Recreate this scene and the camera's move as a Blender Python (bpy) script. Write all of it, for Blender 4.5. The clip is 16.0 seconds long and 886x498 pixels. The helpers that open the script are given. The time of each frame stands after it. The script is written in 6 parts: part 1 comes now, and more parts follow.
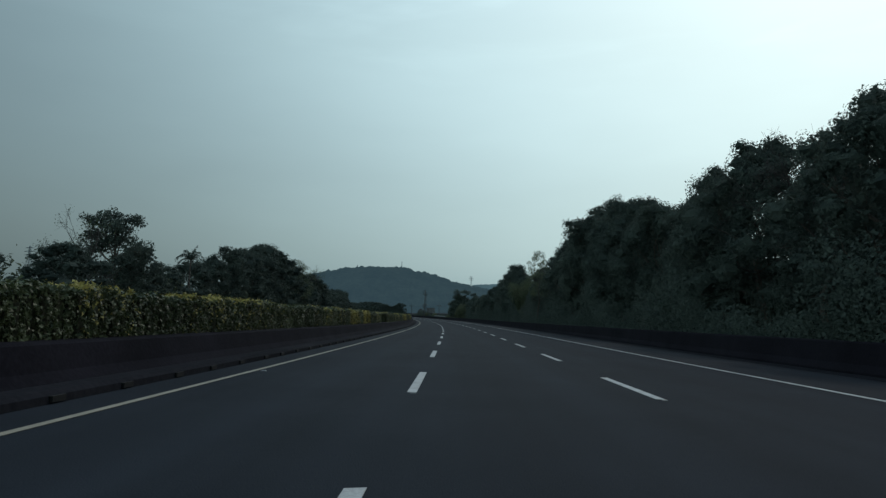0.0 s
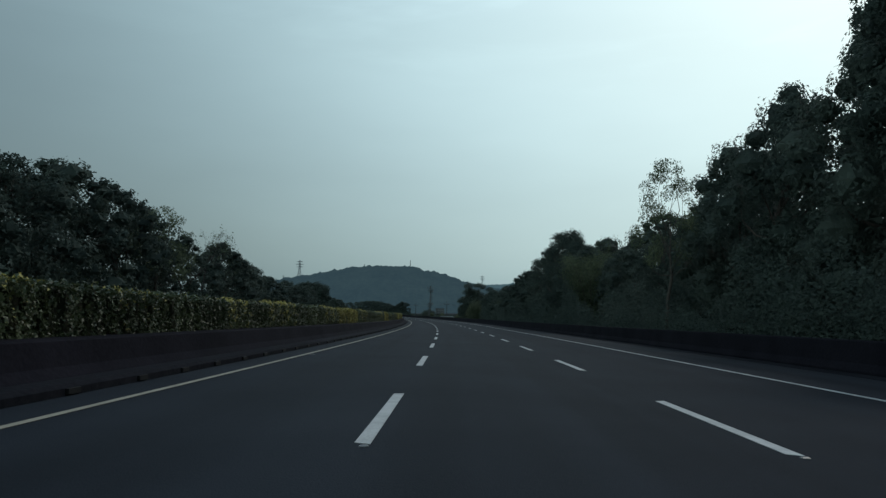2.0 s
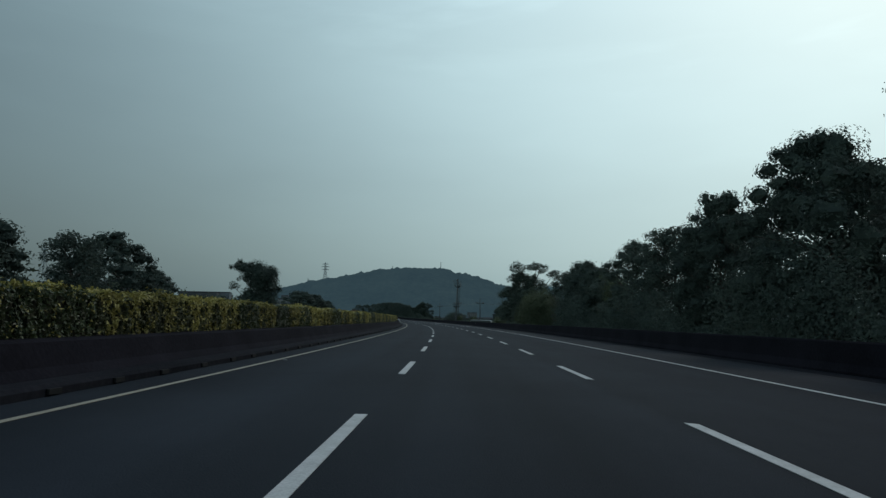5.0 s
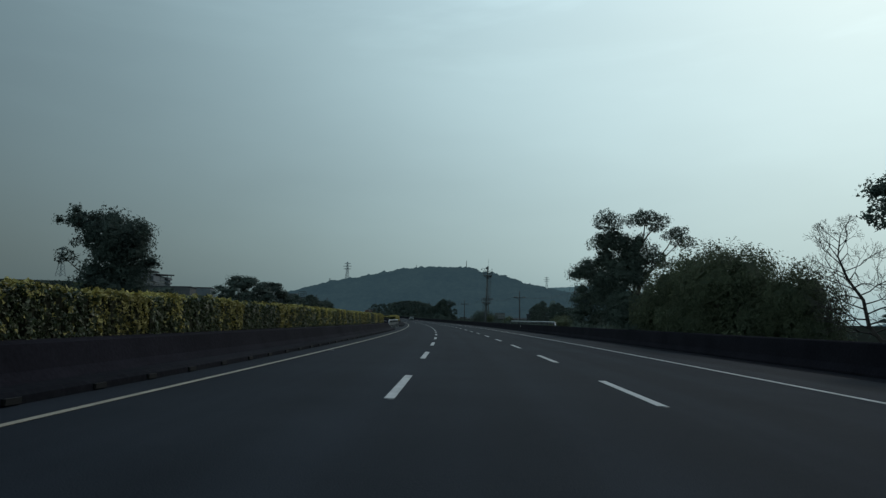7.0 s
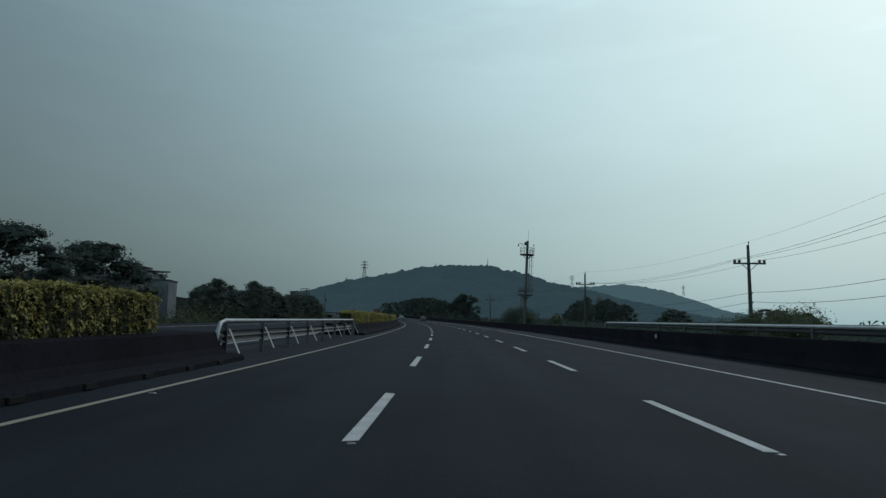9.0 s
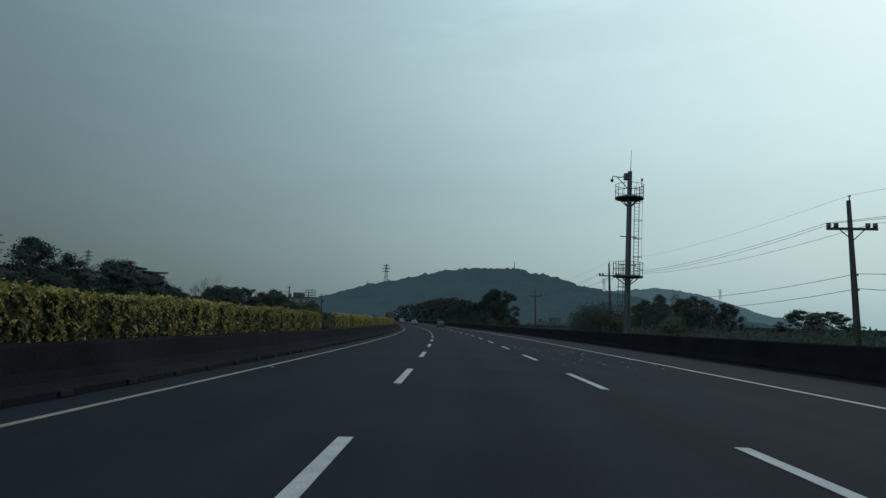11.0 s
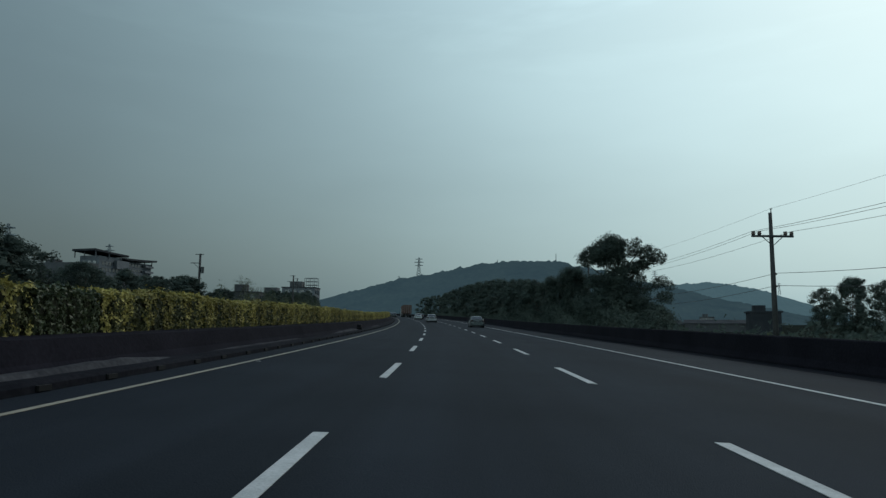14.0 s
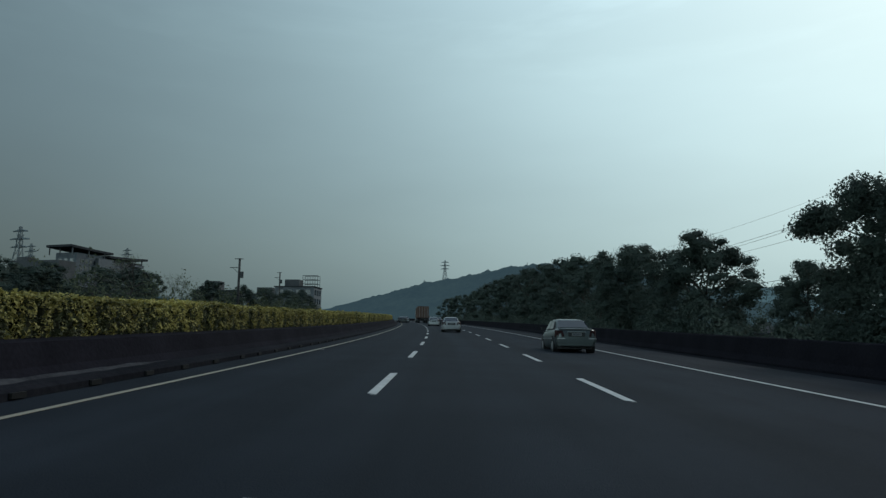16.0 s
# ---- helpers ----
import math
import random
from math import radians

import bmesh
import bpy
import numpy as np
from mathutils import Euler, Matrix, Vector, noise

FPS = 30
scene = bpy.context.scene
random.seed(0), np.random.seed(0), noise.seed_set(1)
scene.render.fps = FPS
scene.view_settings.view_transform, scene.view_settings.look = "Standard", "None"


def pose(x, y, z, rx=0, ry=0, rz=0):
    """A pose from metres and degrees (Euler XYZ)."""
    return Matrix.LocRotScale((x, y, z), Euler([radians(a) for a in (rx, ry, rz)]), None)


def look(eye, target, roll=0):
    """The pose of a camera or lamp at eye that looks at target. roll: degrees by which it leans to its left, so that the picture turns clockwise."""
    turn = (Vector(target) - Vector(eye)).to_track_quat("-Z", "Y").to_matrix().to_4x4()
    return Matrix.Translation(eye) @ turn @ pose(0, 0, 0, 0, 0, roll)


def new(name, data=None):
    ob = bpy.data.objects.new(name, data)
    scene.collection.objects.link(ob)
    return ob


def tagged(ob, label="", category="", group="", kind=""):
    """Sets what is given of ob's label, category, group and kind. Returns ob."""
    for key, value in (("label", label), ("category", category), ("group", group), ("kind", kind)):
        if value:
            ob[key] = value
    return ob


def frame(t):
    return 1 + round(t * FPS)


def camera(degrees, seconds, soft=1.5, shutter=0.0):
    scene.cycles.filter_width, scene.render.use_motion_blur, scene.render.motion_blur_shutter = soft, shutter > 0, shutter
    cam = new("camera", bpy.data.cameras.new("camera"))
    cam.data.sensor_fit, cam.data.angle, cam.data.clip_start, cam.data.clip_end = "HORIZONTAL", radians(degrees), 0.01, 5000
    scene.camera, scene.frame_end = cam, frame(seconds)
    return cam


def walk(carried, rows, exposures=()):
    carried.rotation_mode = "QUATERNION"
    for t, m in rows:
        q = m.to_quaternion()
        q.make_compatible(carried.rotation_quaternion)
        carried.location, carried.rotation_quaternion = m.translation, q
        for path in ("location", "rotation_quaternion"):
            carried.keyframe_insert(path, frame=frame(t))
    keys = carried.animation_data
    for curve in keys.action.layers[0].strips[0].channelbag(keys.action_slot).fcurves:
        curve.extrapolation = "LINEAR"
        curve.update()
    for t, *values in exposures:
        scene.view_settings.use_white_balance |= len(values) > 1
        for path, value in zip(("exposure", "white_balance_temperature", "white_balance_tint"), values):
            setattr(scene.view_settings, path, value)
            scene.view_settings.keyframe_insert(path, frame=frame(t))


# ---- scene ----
# ------------------------------------------------------------------ camera
LENS = 67.8
ROLL = 0.64
cam = camera(LENS, 16.0, soft=1.4)
# seconds, eye, heading to the right of +y and tilt upwards in degrees
PATH = [
    (0, (-0.312, 2.665, 1.161), -1.090, 6.303),
    (0.5, (-0.287, 15.565, 1.187), -1.215, 6.315),
    (1, (-0.274, 29.379, 1.234), -1.612, 6.330),
    (1.5, (-0.337, 43.316, 1.300), -1.723, 6.469),
    (2, (-0.436, 57.152, 1.376), -1.997, 6.389),
    (2.5, (-0.625, 70.732, 1.458), -2.238, 6.523),
    (3, (-0.795, 84.474, 1.546), -2.522, 6.544),
    (3.5, (-1.106, 97.671, 1.639), -3.037, 6.633),
    (4, (-1.580, 111.983, 1.749), -3.787, 6.832),
    (4.2, (-1.821, 117.632, 1.796), -4.079, 6.741),
    (4.9, (-2.778, 136.521, 1.968), -4.731, 6.771),
    (5.6, (-3.960, 155.396, 2.169), -5.442, 6.806),
    (6.3, (-5.384, 174.255, 2.390), -6.195, 6.770),
    (6.5, (-5.860, 179.683, 2.454), -6.460, 6.776),
    (7, (-7.208, 193.364, 2.616), -7.081, 6.837),
    (7.5, (-8.648, 206.851, 2.775), -7.501, 6.923),
    (8, (-10.141, 220.174, 2.934), -7.942, 6.955),
    (8.5, (-11.624, 233.155, 3.089), -8.279, 6.770),
    (9.1, (-13.660, 249.093, 3.285), -9.001, 6.899),
    (9.7, (-15.883, 265.006, 3.492), -9.682, 7.038),
    (10.3, (-18.280, 280.894, 3.710), -10.316, 7.175),
    (11, (-21.283, 299.398, 3.974), -11.032, 7.318),
    (11.5, (-23.629, 312.930, 4.173), -11.491, 7.168),
    (12, (-26.065, 326.205, 4.374), -12.050, 7.021),
    (12.5, (-28.545, 339.112, 4.578), -12.583, 7.063),
    (13, (-31.129, 352.114, 4.791), -13.076, 7.104),
    (13.5, (-33.719, 364.436, 5.001), -13.592, 7.063),
    (14, (-36.722, 378.007, 5.241), -14.172, 7.020),
    (14.5, (-39.696, 390.450, 5.470), -14.780, 7.215),
    (15, (-43.047, 403.963, 5.725), -15.546, 7.371),
    (15.5, (-46.204, 415.984, 5.961), -16.134, 7.328),
    (16, (-49.643, 428.751, 6.216), -16.527, 7.484),
]


def aim(eye, yaw, tilt):
    y, p = radians(yaw), radians(tilt)
    way = Vector((math.sin(y) * math.cos(p), math.cos(y) * math.cos(p), math.sin(p)))
    return look(eye, Vector(eye) + way * 10, ROLL)


walk(cam, [(t, aim(eye, yaw, tilt)) for t, eye, yaw, tilt in PATH],
     exposures=[(0, 0.12), (3.5, 0.10), (4.2, 0.06), (6.3, -0.04), (9, -0.04), (12.5, 0.02), (16, 0.14)])

# ------------------------------------------------------------------ light
SUN_AZ, SUN_EL = 40.0, 46.0
SUN_DIR = Vector((math.sin(radians(SUN_AZ)) * math.cos(radians(SUN_EL)),
                  math.cos(radians(SUN_AZ)) * math.cos(radians(SUN_EL)), math.sin(radians(SUN_EL))))


def build_world():
    w = bpy.data.worlds.new("hazy_sky")
    scene.world = w
    w.use_nodes = True
    nt = w.node_tree
    nt.nodes.clear()
    n, link = nt.nodes.new, nt.links.new
    out, bg = n("ShaderNodeOutputWorld"), n("ShaderNodeBackground")
    sky = n("ShaderNodeTexSky")
    sky.sky_type = "NISHITA"
    sky.sun_disc = False
    sky.sun_elevation, sky.sun_rotation = radians(SUN_EL), radians(SUN_AZ)
    sky.dust_density, sky.air_density, sky.ozone_density = 6.0, 1.5, 1.0
    co = n("ShaderNodeTexCoord")
    # haze that brightens towards the sun
    dot = n("ShaderNodeVectorMath")
    dot.operation = "DOT_PRODUCT"
    dot.inputs[1].default_value = SUN_DIR
    link(co.outputs["Generated"], dot.inputs[0])

    def m(op, a, b=None, c=None):
        x = n("ShaderNodeMath")
        x.operation = op
        for i, v in enumerate((a, b, c)):
            if v is None:
                continue
            if isinstance(v, (int, float)):
                x.inputs[i].default_value = v
            else:
                link(v, x.inputs[i])
        return x.outputs[0]

    ang = m("ARCCOSINE", m("MINIMUM", m("MAXIMUM", dot.outputs["Value"], -1.0), 1.0))
    glow = m("EXPONENT", m("MULTIPLY", ang, -HAZE_FALL))
    # the air scatters forwards and backwards more than sideways
    cos2 = m("MULTIPLY", dot.outputs["Value"], dot.outputs["Value"])
    air = m("MULTIPLY_ADD", cos2, HAZE_SIDE, HAZE_BASE)
    bright = m("DIVIDE", m("MULTIPLY_ADD", glow, HAZE_GLOW, air), -HAZE_MOST)
    thick = m("MULTIPLY", m("SUBTRACT", 1.0, m("EXPONENT", bright)), HAZE_MOST)
    # extra brightness opposite the sun, out of view, added to fill shaded foliage
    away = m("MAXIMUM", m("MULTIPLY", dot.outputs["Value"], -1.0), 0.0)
    lum = m("MULTIPLY_ADD", away, BACK_FILL, thick)
    # thin streaky cloud
    mp = n("ShaderNodeMapping")
    mp.inputs["Rotation"].default_value = (0, 0, radians(-25))
    mp.inputs["Scale"].default_value = (1.4, 3.2, 5.5)
    link(co.outputs["Generated"], mp.inputs[0])
    nz = n("ShaderNodeTexNoise")
    nz.inputs["Scale"].default_value, nz.inputs["Detail"].default_value, nz.inputs["Roughness"].default_value = 1.1, 4, 0.5
    link(mp.outputs[0], nz.inputs["Vector"])
    mp2 = n("ShaderNodeMapping")
    mp2.inputs["Rotation"].default_value = (radians(8), radians(-14), radians(-20))
    mp2.inputs["Scale"].default_value = (1.7, 2.4, 11.0)
    link(co.outputs["Generated"], mp2.inputs[0])
    nz2 = n("ShaderNodeTexNoise")
    nz2.inputs["Scale"].default_value, nz2.inputs["Detail"].default_value, nz2.inputs["Roughness"].default_value = 1.3, 5, 0.55
    nz2.inputs["Distortion"].default_value = 0.6
    link(mp2.outputs[0], nz2.inputs["Vector"])
    up = n("ShaderNodeSeparateXYZ")
    link(co.outputs["Generated"], up.inputs[0])
    aloft = m("MINIMUM", m("MAXIMUM", m("MULTIPLY_ADD", up.outputs["Z"], 3.6, -0.75), 0.0), 1.0)
    wisp = m("MULTIPLY", m("MULTIPLY", m("MAXIMUM", m("SUBTRACT", nz2.outputs["Fac"], 0.50), 0.0), 0.62), aloft)
    cloud = m("ADD", m("ADD", m("MULTIPLY", m("SUBTRACT", nz.outputs["Fac"], 0.5), 0.30), 0.96), wisp)
    lum = m("MULTIPLY", lum, cloud)
    tint = n("ShaderNodeMix")
    tint.data_type = "RGBA"
    tint.inputs["A"].default_value = (0.607, 0.963, 1.062, 1)
    tint.inputs["B"].default_value = (0.730, 1.0, 1.040, 1)
    link(m("MINIMUM", lum, 1.0), tint.inputs["Factor"])
    # bluer towards the zenith
    sep = n("ShaderNodeSeparateXYZ")
    link(co.outputs["Generated"], sep.inputs[0])
    high = n("ShaderNodeMapRange")
    high.interpolation_type = "SMOOTHSTEP"
    high.inputs["From Min"].default_value, high.inputs["From Max"].default_value = 0.38, 0.95
    link(sep.outputs["Z"], high.inputs["Value"])
    zen = n("ShaderNodeMix")
    zen.data_type = "RGBA"
    zen.inputs["B"].default_value = (0.38, 0.66, 1.0, 1)
    link(high.outputs[0], zen.inputs["Factor"])
    link(tint.outputs["Result"], zen.inputs["A"])
    sc = n("ShaderNodeVectorMath")
    sc.operation = "SCALE"
    link(zen.outputs["Result"], sc.inputs[0])
    link(lum, sc.inputs["Scale"])
    dim = n("ShaderNodeVectorMath")
    dim.operation = "SCALE"
    dim.inputs["Scale"].default_value = 0.02
    link(sky.outputs[0], dim.inputs[0])
    add = n("ShaderNodeVectorMath")
    add.operation = "ADD"
    link(sc.outputs[0], add.inputs[0])
    link(dim.outputs[0], add.inputs[1])
    link(add.outputs[0], bg.inputs["Color"])
    bg.inputs["Strength"].default_value = 1.0
    link(bg.outputs[0], out.inputs["Surface"])


HAZE_GLOW, HAZE_FALL, HAZE_BASE, HAZE_SIDE, BACK_FILL, HAZE_MOST = 17.9, 3.99, 0.069, 0.332, 2.8, 0.69
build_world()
sun = new("sun", bpy.data.lights.new("sun", "SUN"))
sun.data.energy, sun.data.angle, sun.data.color = 0.5, radians(10.0), (1.0, 0.97, 0.88)
sun.matrix_world = look(SUN_DIR * 100, (0, 0, 0))

# ------------------------------------------------------------------ materials


def mat(name, a, b, scale=4.0, rough=0.8, bump=0.3, fine=40.0, metal=0.0, island=0.0, objvar=0.0, trans=0.0, spec=0.35, emit=None):
    """Two colours mixed by noise at two scales; island / objvar: extra variation per island / per object; trans: light let through leaves."""
    mt = bpy.data.materials.new(name)
    mt.use_nodes = True
    nt = mt.node_tree
    n, link = nt.nodes.new, nt.links.new
    p = nt.nodes["Principled BSDF"]
    geo = n("ShaderNodeNewGeometry")
    n1, n2 = n("ShaderNodeTexNoise"), n("ShaderNodeTexNoise")
    for node, s in ((n1, scale), (n2, fine)):
        node.inputs["Scale"].default_value, node.inputs["Detail"].default_value = s, 5
        link(geo.outputs["Position"], node.inputs["Vector"])
    mix = n("ShaderNodeMix")
    mix.data_type = "RGBA"
    mix.inputs["A"].default_value, mix.inputs["B"].default_value = (*a, 1), (*b, 1)
    fac = n("ShaderNodeMath")
    fac.operation = "MULTIPLY_ADD"
    fac.inputs[1].default_value, fac.inputs[2].default_value = 2.6, -0.95
    fac.use_clamp = True
    src = n("ShaderNodeMath")
    src.operation = "ADD"
    half = n("ShaderNodeMath")
    half.operation = "MULTIPLY"
    half.inputs[1].default_value = 0.45
    link(n2.outputs["Fac"], half.inputs[0])
    big = n("ShaderNodeMath")
    big.operation = "MULTIPLY"
    big.inputs[1].default_value = 0.55
    link(n1.outputs["Fac"], big.inputs[0])
    link(half.outputs[0], src.inputs[0])
    link(big.outputs[0], src.inputs[1])
    last = src.outputs[0]
    for amount, pick in ((island, "island"), (objvar, "object")):
        if amount:
            if pick == "island":
                rnd = geo.outputs["Random Per Island"]
            else:
                info = n("ShaderNodeObjectInfo")
                rnd = info.outputs["Random"]
            k = n("ShaderNodeMath")
            k.operation = "MULTIPLY_ADD"
            k.inputs[1].default_value, k.inputs[2].default_value = amount, -amount / 2
            link(rnd, k.inputs[0])
            s = n("ShaderNodeMath")
            s.operation = "ADD"
            link(last, s.inputs[0])
            link(k.outputs[0], s.inputs[1])
            last = s.outputs[0]
    link(last, fac.inputs[0])
    link(fac.outputs[0], mix.inputs["Factor"])
    link(mix.outputs["Result"], p.inputs["Base Color"])
    p.inputs["Roughness"].default_value, p.inputs["Metallic"].default_value = rough, metal
    p.inputs["Specular IOR Level"].default_value = spec
    if bump:
        bm_ = n("ShaderNodeBump")
        bm_.inputs["Strength"].default_value, bm_.inputs["Distance"].default_value = bump, 0.02
        link(n2.outputs["Fac"], bm_.inputs["Height"])
        link(bm_.outputs[0], p.inputs["Normal"])
    if trans:
        tr, ms = n("ShaderNodeBsdfTranslucent"), n("ShaderNodeMixShader")
        link(mix.outputs["Result"], tr.inputs["Color"])
        ms.inputs[0].default_value = trans
        link(p.outputs[0], ms.inputs[1])
        link(tr.outputs[0], ms.inputs[2])
        link(ms.outputs[0], nt.nodes["Material Output"].inputs["Surface"])
    # a faint glow in place of haze, for the far hills only
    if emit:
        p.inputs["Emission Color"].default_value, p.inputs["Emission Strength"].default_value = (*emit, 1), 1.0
    return mt


def asphalt_mat(name, lo, hi):
    """Asphalt with long wear bands along the road's own station and offset, held in the UV map."""
    mt = mat(name, lo, hi, 0.35, 0.82, 0.35, 60.0, spec=0.06)
    nt = mt.node_tree
    n, link = nt.nodes.new, nt.links.new
    uv = n("ShaderNodeUVMap")
    uv.uv_map = "station"
    mp = n("ShaderNodeMapping")
    mp.inputs["Scale"].default_value = (0.9, 0.012, 1)
    nz = n("ShaderNodeTexNoise")
    nz.inputs["Scale"].default_value, nz.inputs["Detail"].default_value = 1.0, 3
    link(uv.outputs[0], mp.inputs[0])
    link(mp.outputs[0], nz.inputs["Vector"])
    ramp = n("ShaderNodeMapRange")
    ramp.inputs["From Min"].default_value, ramp.inputs["From Max"].default_value = 0.3, 0.7
    ramp.inputs["To Min"].default_value, ramp.inputs["To Max"].default_value = 0.72, 1.2
    link(nz.outputs["Fac"], ramp.inputs["Value"])
    sc = n("ShaderNodeVectorMath")
    sc.operation = "SCALE"
    p = nt.nodes["Principled BSDF"]
    old = p.inputs["Base Color"].links[0].from_socket
    link(old, sc.inputs[0])
    link(ramp.outputs[0], sc.inputs["Scale"])
    link(sc.outputs[0], p.inputs["Base Color"])
    return mt


M_ASPHALT = asphalt_mat("asphalt", (0.0108, 0.0138, 0.0186), (0.0208, 0.0254, 0.0325))
M_SHOULDER = asphalt_mat("shoulder_asphalt", (0.017, 0.0188, 0.023), (0.029, 0.0312, 0.037))
M_WHITE = mat("white_road_paint", (0.30, 0.30, 0.29), (0.52, 0.52, 0.51), 3.0, 0.7, 0.3, 35.0)
M_YELLOW = mat("yellow_road_paint", (0.205, 0.182, 0.138), (0.32, 0.288, 0.22), 2.0, 0.7, 0.3, 30.0)
M_BARRIER = mat("near_black_concrete", (0.007, 0.0065, 0.009), (0.018, 0.0165, 0.022), 0.7, 0.95, 0.4, 14.0, spec=0.04)
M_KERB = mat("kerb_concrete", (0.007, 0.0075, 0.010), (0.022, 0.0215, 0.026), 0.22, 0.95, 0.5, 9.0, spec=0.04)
M_KERB_PALE = mat("worn_kerb_mortar", (0.022, 0.022, 0.025), (0.080, 0.078, 0.082), 0.9, 0.95, 0.5, 9.0, spec=0.04)
M_HOLE = mat("drain_hole_shade", (0.004, 0.004, 0.004), (0.008, 0.008, 0.008), 3.0, 1.0, 0.0)
M_GROUND = mat("scrub_ground", (0.012, 0.015, 0.013), (0.026, 0.029, 0.023), 0.12, 0.95, 0.5, 3.0, spec=0.0)
# bluish emission paints the haze onto these hills; the farther one glows more
M_HILL = mat("far_woodland_haze_glow", (0.010, 0.015, 0.012), (0.032, 0.040, 0.030), 0.02, 1.0, 0.0, 0.12, spec=0.0, emit=(0.021, 0.040, 0.054))
M_HILL_FAR = mat("farther_woodland_haze_glow", (0.012, 0.018, 0.015), (0.03, 0.04, 0.034), 0.02, 1.0, 0.0, 0.1, spec=0.0, emit=(0.046, 0.085, 0.105))
M_LEAF = mat("leaf_dark_green", (0.043, 0.058, 0.050), (0.076, 0.096, 0.080), 0.5, 0.75, 0.0, 6.0, island=0.25, objvar=0.25, trans=0.36, spec=0.06)
M_LEAF_PALE = mat("leaf_pale_green", (0.058, 0.078, 0.044), (0.116, 0.140, 0.080), 0.5, 0.7, 0.0, 6.0, island=0.4, objvar=0.2, trans=0.45, spec=0.2)
M_BUSH = mat("leaf_olive", (0.056, 0.069, 0.042), (0.098, 0.112, 0.066), 0.6, 0.75, 0.0, 6.0, island=0.25, objvar=0.25, trans=0.42, spec=0.15)
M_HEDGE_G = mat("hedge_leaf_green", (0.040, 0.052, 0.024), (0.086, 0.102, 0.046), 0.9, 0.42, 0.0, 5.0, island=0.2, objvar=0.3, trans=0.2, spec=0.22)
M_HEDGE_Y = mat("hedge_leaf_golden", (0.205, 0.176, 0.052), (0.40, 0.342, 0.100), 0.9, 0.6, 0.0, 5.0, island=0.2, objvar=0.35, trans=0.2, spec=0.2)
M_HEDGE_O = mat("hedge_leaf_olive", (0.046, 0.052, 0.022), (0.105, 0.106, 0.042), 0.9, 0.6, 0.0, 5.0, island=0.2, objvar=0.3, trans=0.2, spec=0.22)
M_HEDGE_CORE = mat("hedge_inner_shade", (0.010, 0.012, 0.004), (0.03, 0.03, 0.012), 4.0, 0.95, 0.0, 20.0)
M_BARK = mat("bark", (0.03, 0.025, 0.02), (0.09, 0.078, 0.065), 3.0, 0.95, 0.5, 20.0)
M_TWIG = mat("grey_twigs", (0.025, 0.022, 0.020), (0.06, 0.052, 0.048), 3.0, 0.95, 0.2, 20.0)
M_STEEL = mat("painted_steel_dark", (0.035, 0.04, 0.042), (0.06, 0.066, 0.07), 2.0, 0.5, 0.05, 30.0, metal=0.3)
M_GALV = mat("galvanised_steel", (0.24, 0.25, 0.26), (0.42, 0.43, 0.44), 2.0, 0.45, 0.05, 25.0, metal=0.6)
M_PYLON = mat("dull_lattice_steel", (0.12, 0.14, 0.148), (0.18, 0.20, 0.21), 0.2, 0.9, 0.0, 4.0, spec=0.05)
M_POLE = mat("weathered_pole_concrete", (0.030, 0.030, 0.030), (0.062, 0.060, 0.058), 2.0, 0.9, 0.2, 20.0)
M_WIRE = mat("black_cable", (0.015, 0.015, 0.016), (0.03, 0.03, 0.03), 2.0, 0.6, 0.0)
M_PORCELAIN = mat("brown_porcelain", (0.05, 0.03, 0.025), (0.09, 0.06, 0.05), 5.0, 0.3, 0.0)
M_WALL = mat("weathered_render", (0.085, 0.094, 0.104), (0.165, 0.176, 0.188), 0.35, 0.9, 0.2, 6.0)
M_WALL_PALE = mat("pale_render", (0.070, 0.082, 0.094), (0.135, 0.150, 0.165), 0.3, 0.9, 0.2, 6.0)
M_WALL_GREY = mat("grey_render", (0.045, 0.048, 0.052), (0.09, 0.092, 0.096), 0.35, 0.9, 0.2, 6.0)
M_ROOF = mat("dark_sheet_roof", (0.025, 0.028, 0.032), (0.055, 0.057, 0.062), 0.4, 0.9, 0.1, 8.0, spec=0.05)
M_PANE = mat("dark_glazing", (0.015, 0.018, 0.02), (0.03, 0.034, 0.036), 1.0, 0.12, 0.0, spec=0.6)
M_TYRE = mat("tyre_rubber", (0.012, 0.012, 0.012), (0.022, 0.022, 0.022), 8.0, 0.85, 0.2)
M_RIM = mat("alloy_rim", (0.35, 0.36, 0.37), (0.5, 0.5, 0.5), 6.0, 0.35, 0.0, metal=0.7)
M_PAINT_SILVER = mat("silver_green_paint", (0.060, 0.075, 0.077), (0.082, 0.098, 0.100), 1.5, 0.30, 0.0, metal=0.5, spec=0.5)
M_PAINT_WHITE = mat("white_car_paint", (0.25, 0.265, 0.27), (0.32, 0.33, 0.33), 1.5, 0.3, 0.0, spec=0.5)
M_PAINT_GREY = mat("pale_grey_car_paint", (0.36, 0.38, 0.39), (0.45, 0.47, 0.47), 1.5, 0.3, 0.0, metal=0.3, spec=0.6)
M_PAINT_DARK = mat("dark_car_paint", (0.02, 0.025, 0.03), (0.035, 0.04, 0.045), 1.5, 0.25, 0.0, spec=0.6)
M_CAR_GLASS = mat("tinted_car_glass", (0.008, 0.011, 0.012), (0.014, 0.018, 0.019), 1.0, 0.12, 0.0, spec=0.22)
M_TAIL = mat("red_lamp_plastic", (0.024, 0.009, 0.009), (0.036, 0.012, 0.012), 8.0, 0.6, 0.0, spec=0.08)
M_BLACK_PLASTIC = mat("black_plastic", (0.012, 0.012, 0.013), (0.025, 0.025, 0.026), 6.0, 0.6, 0.0)
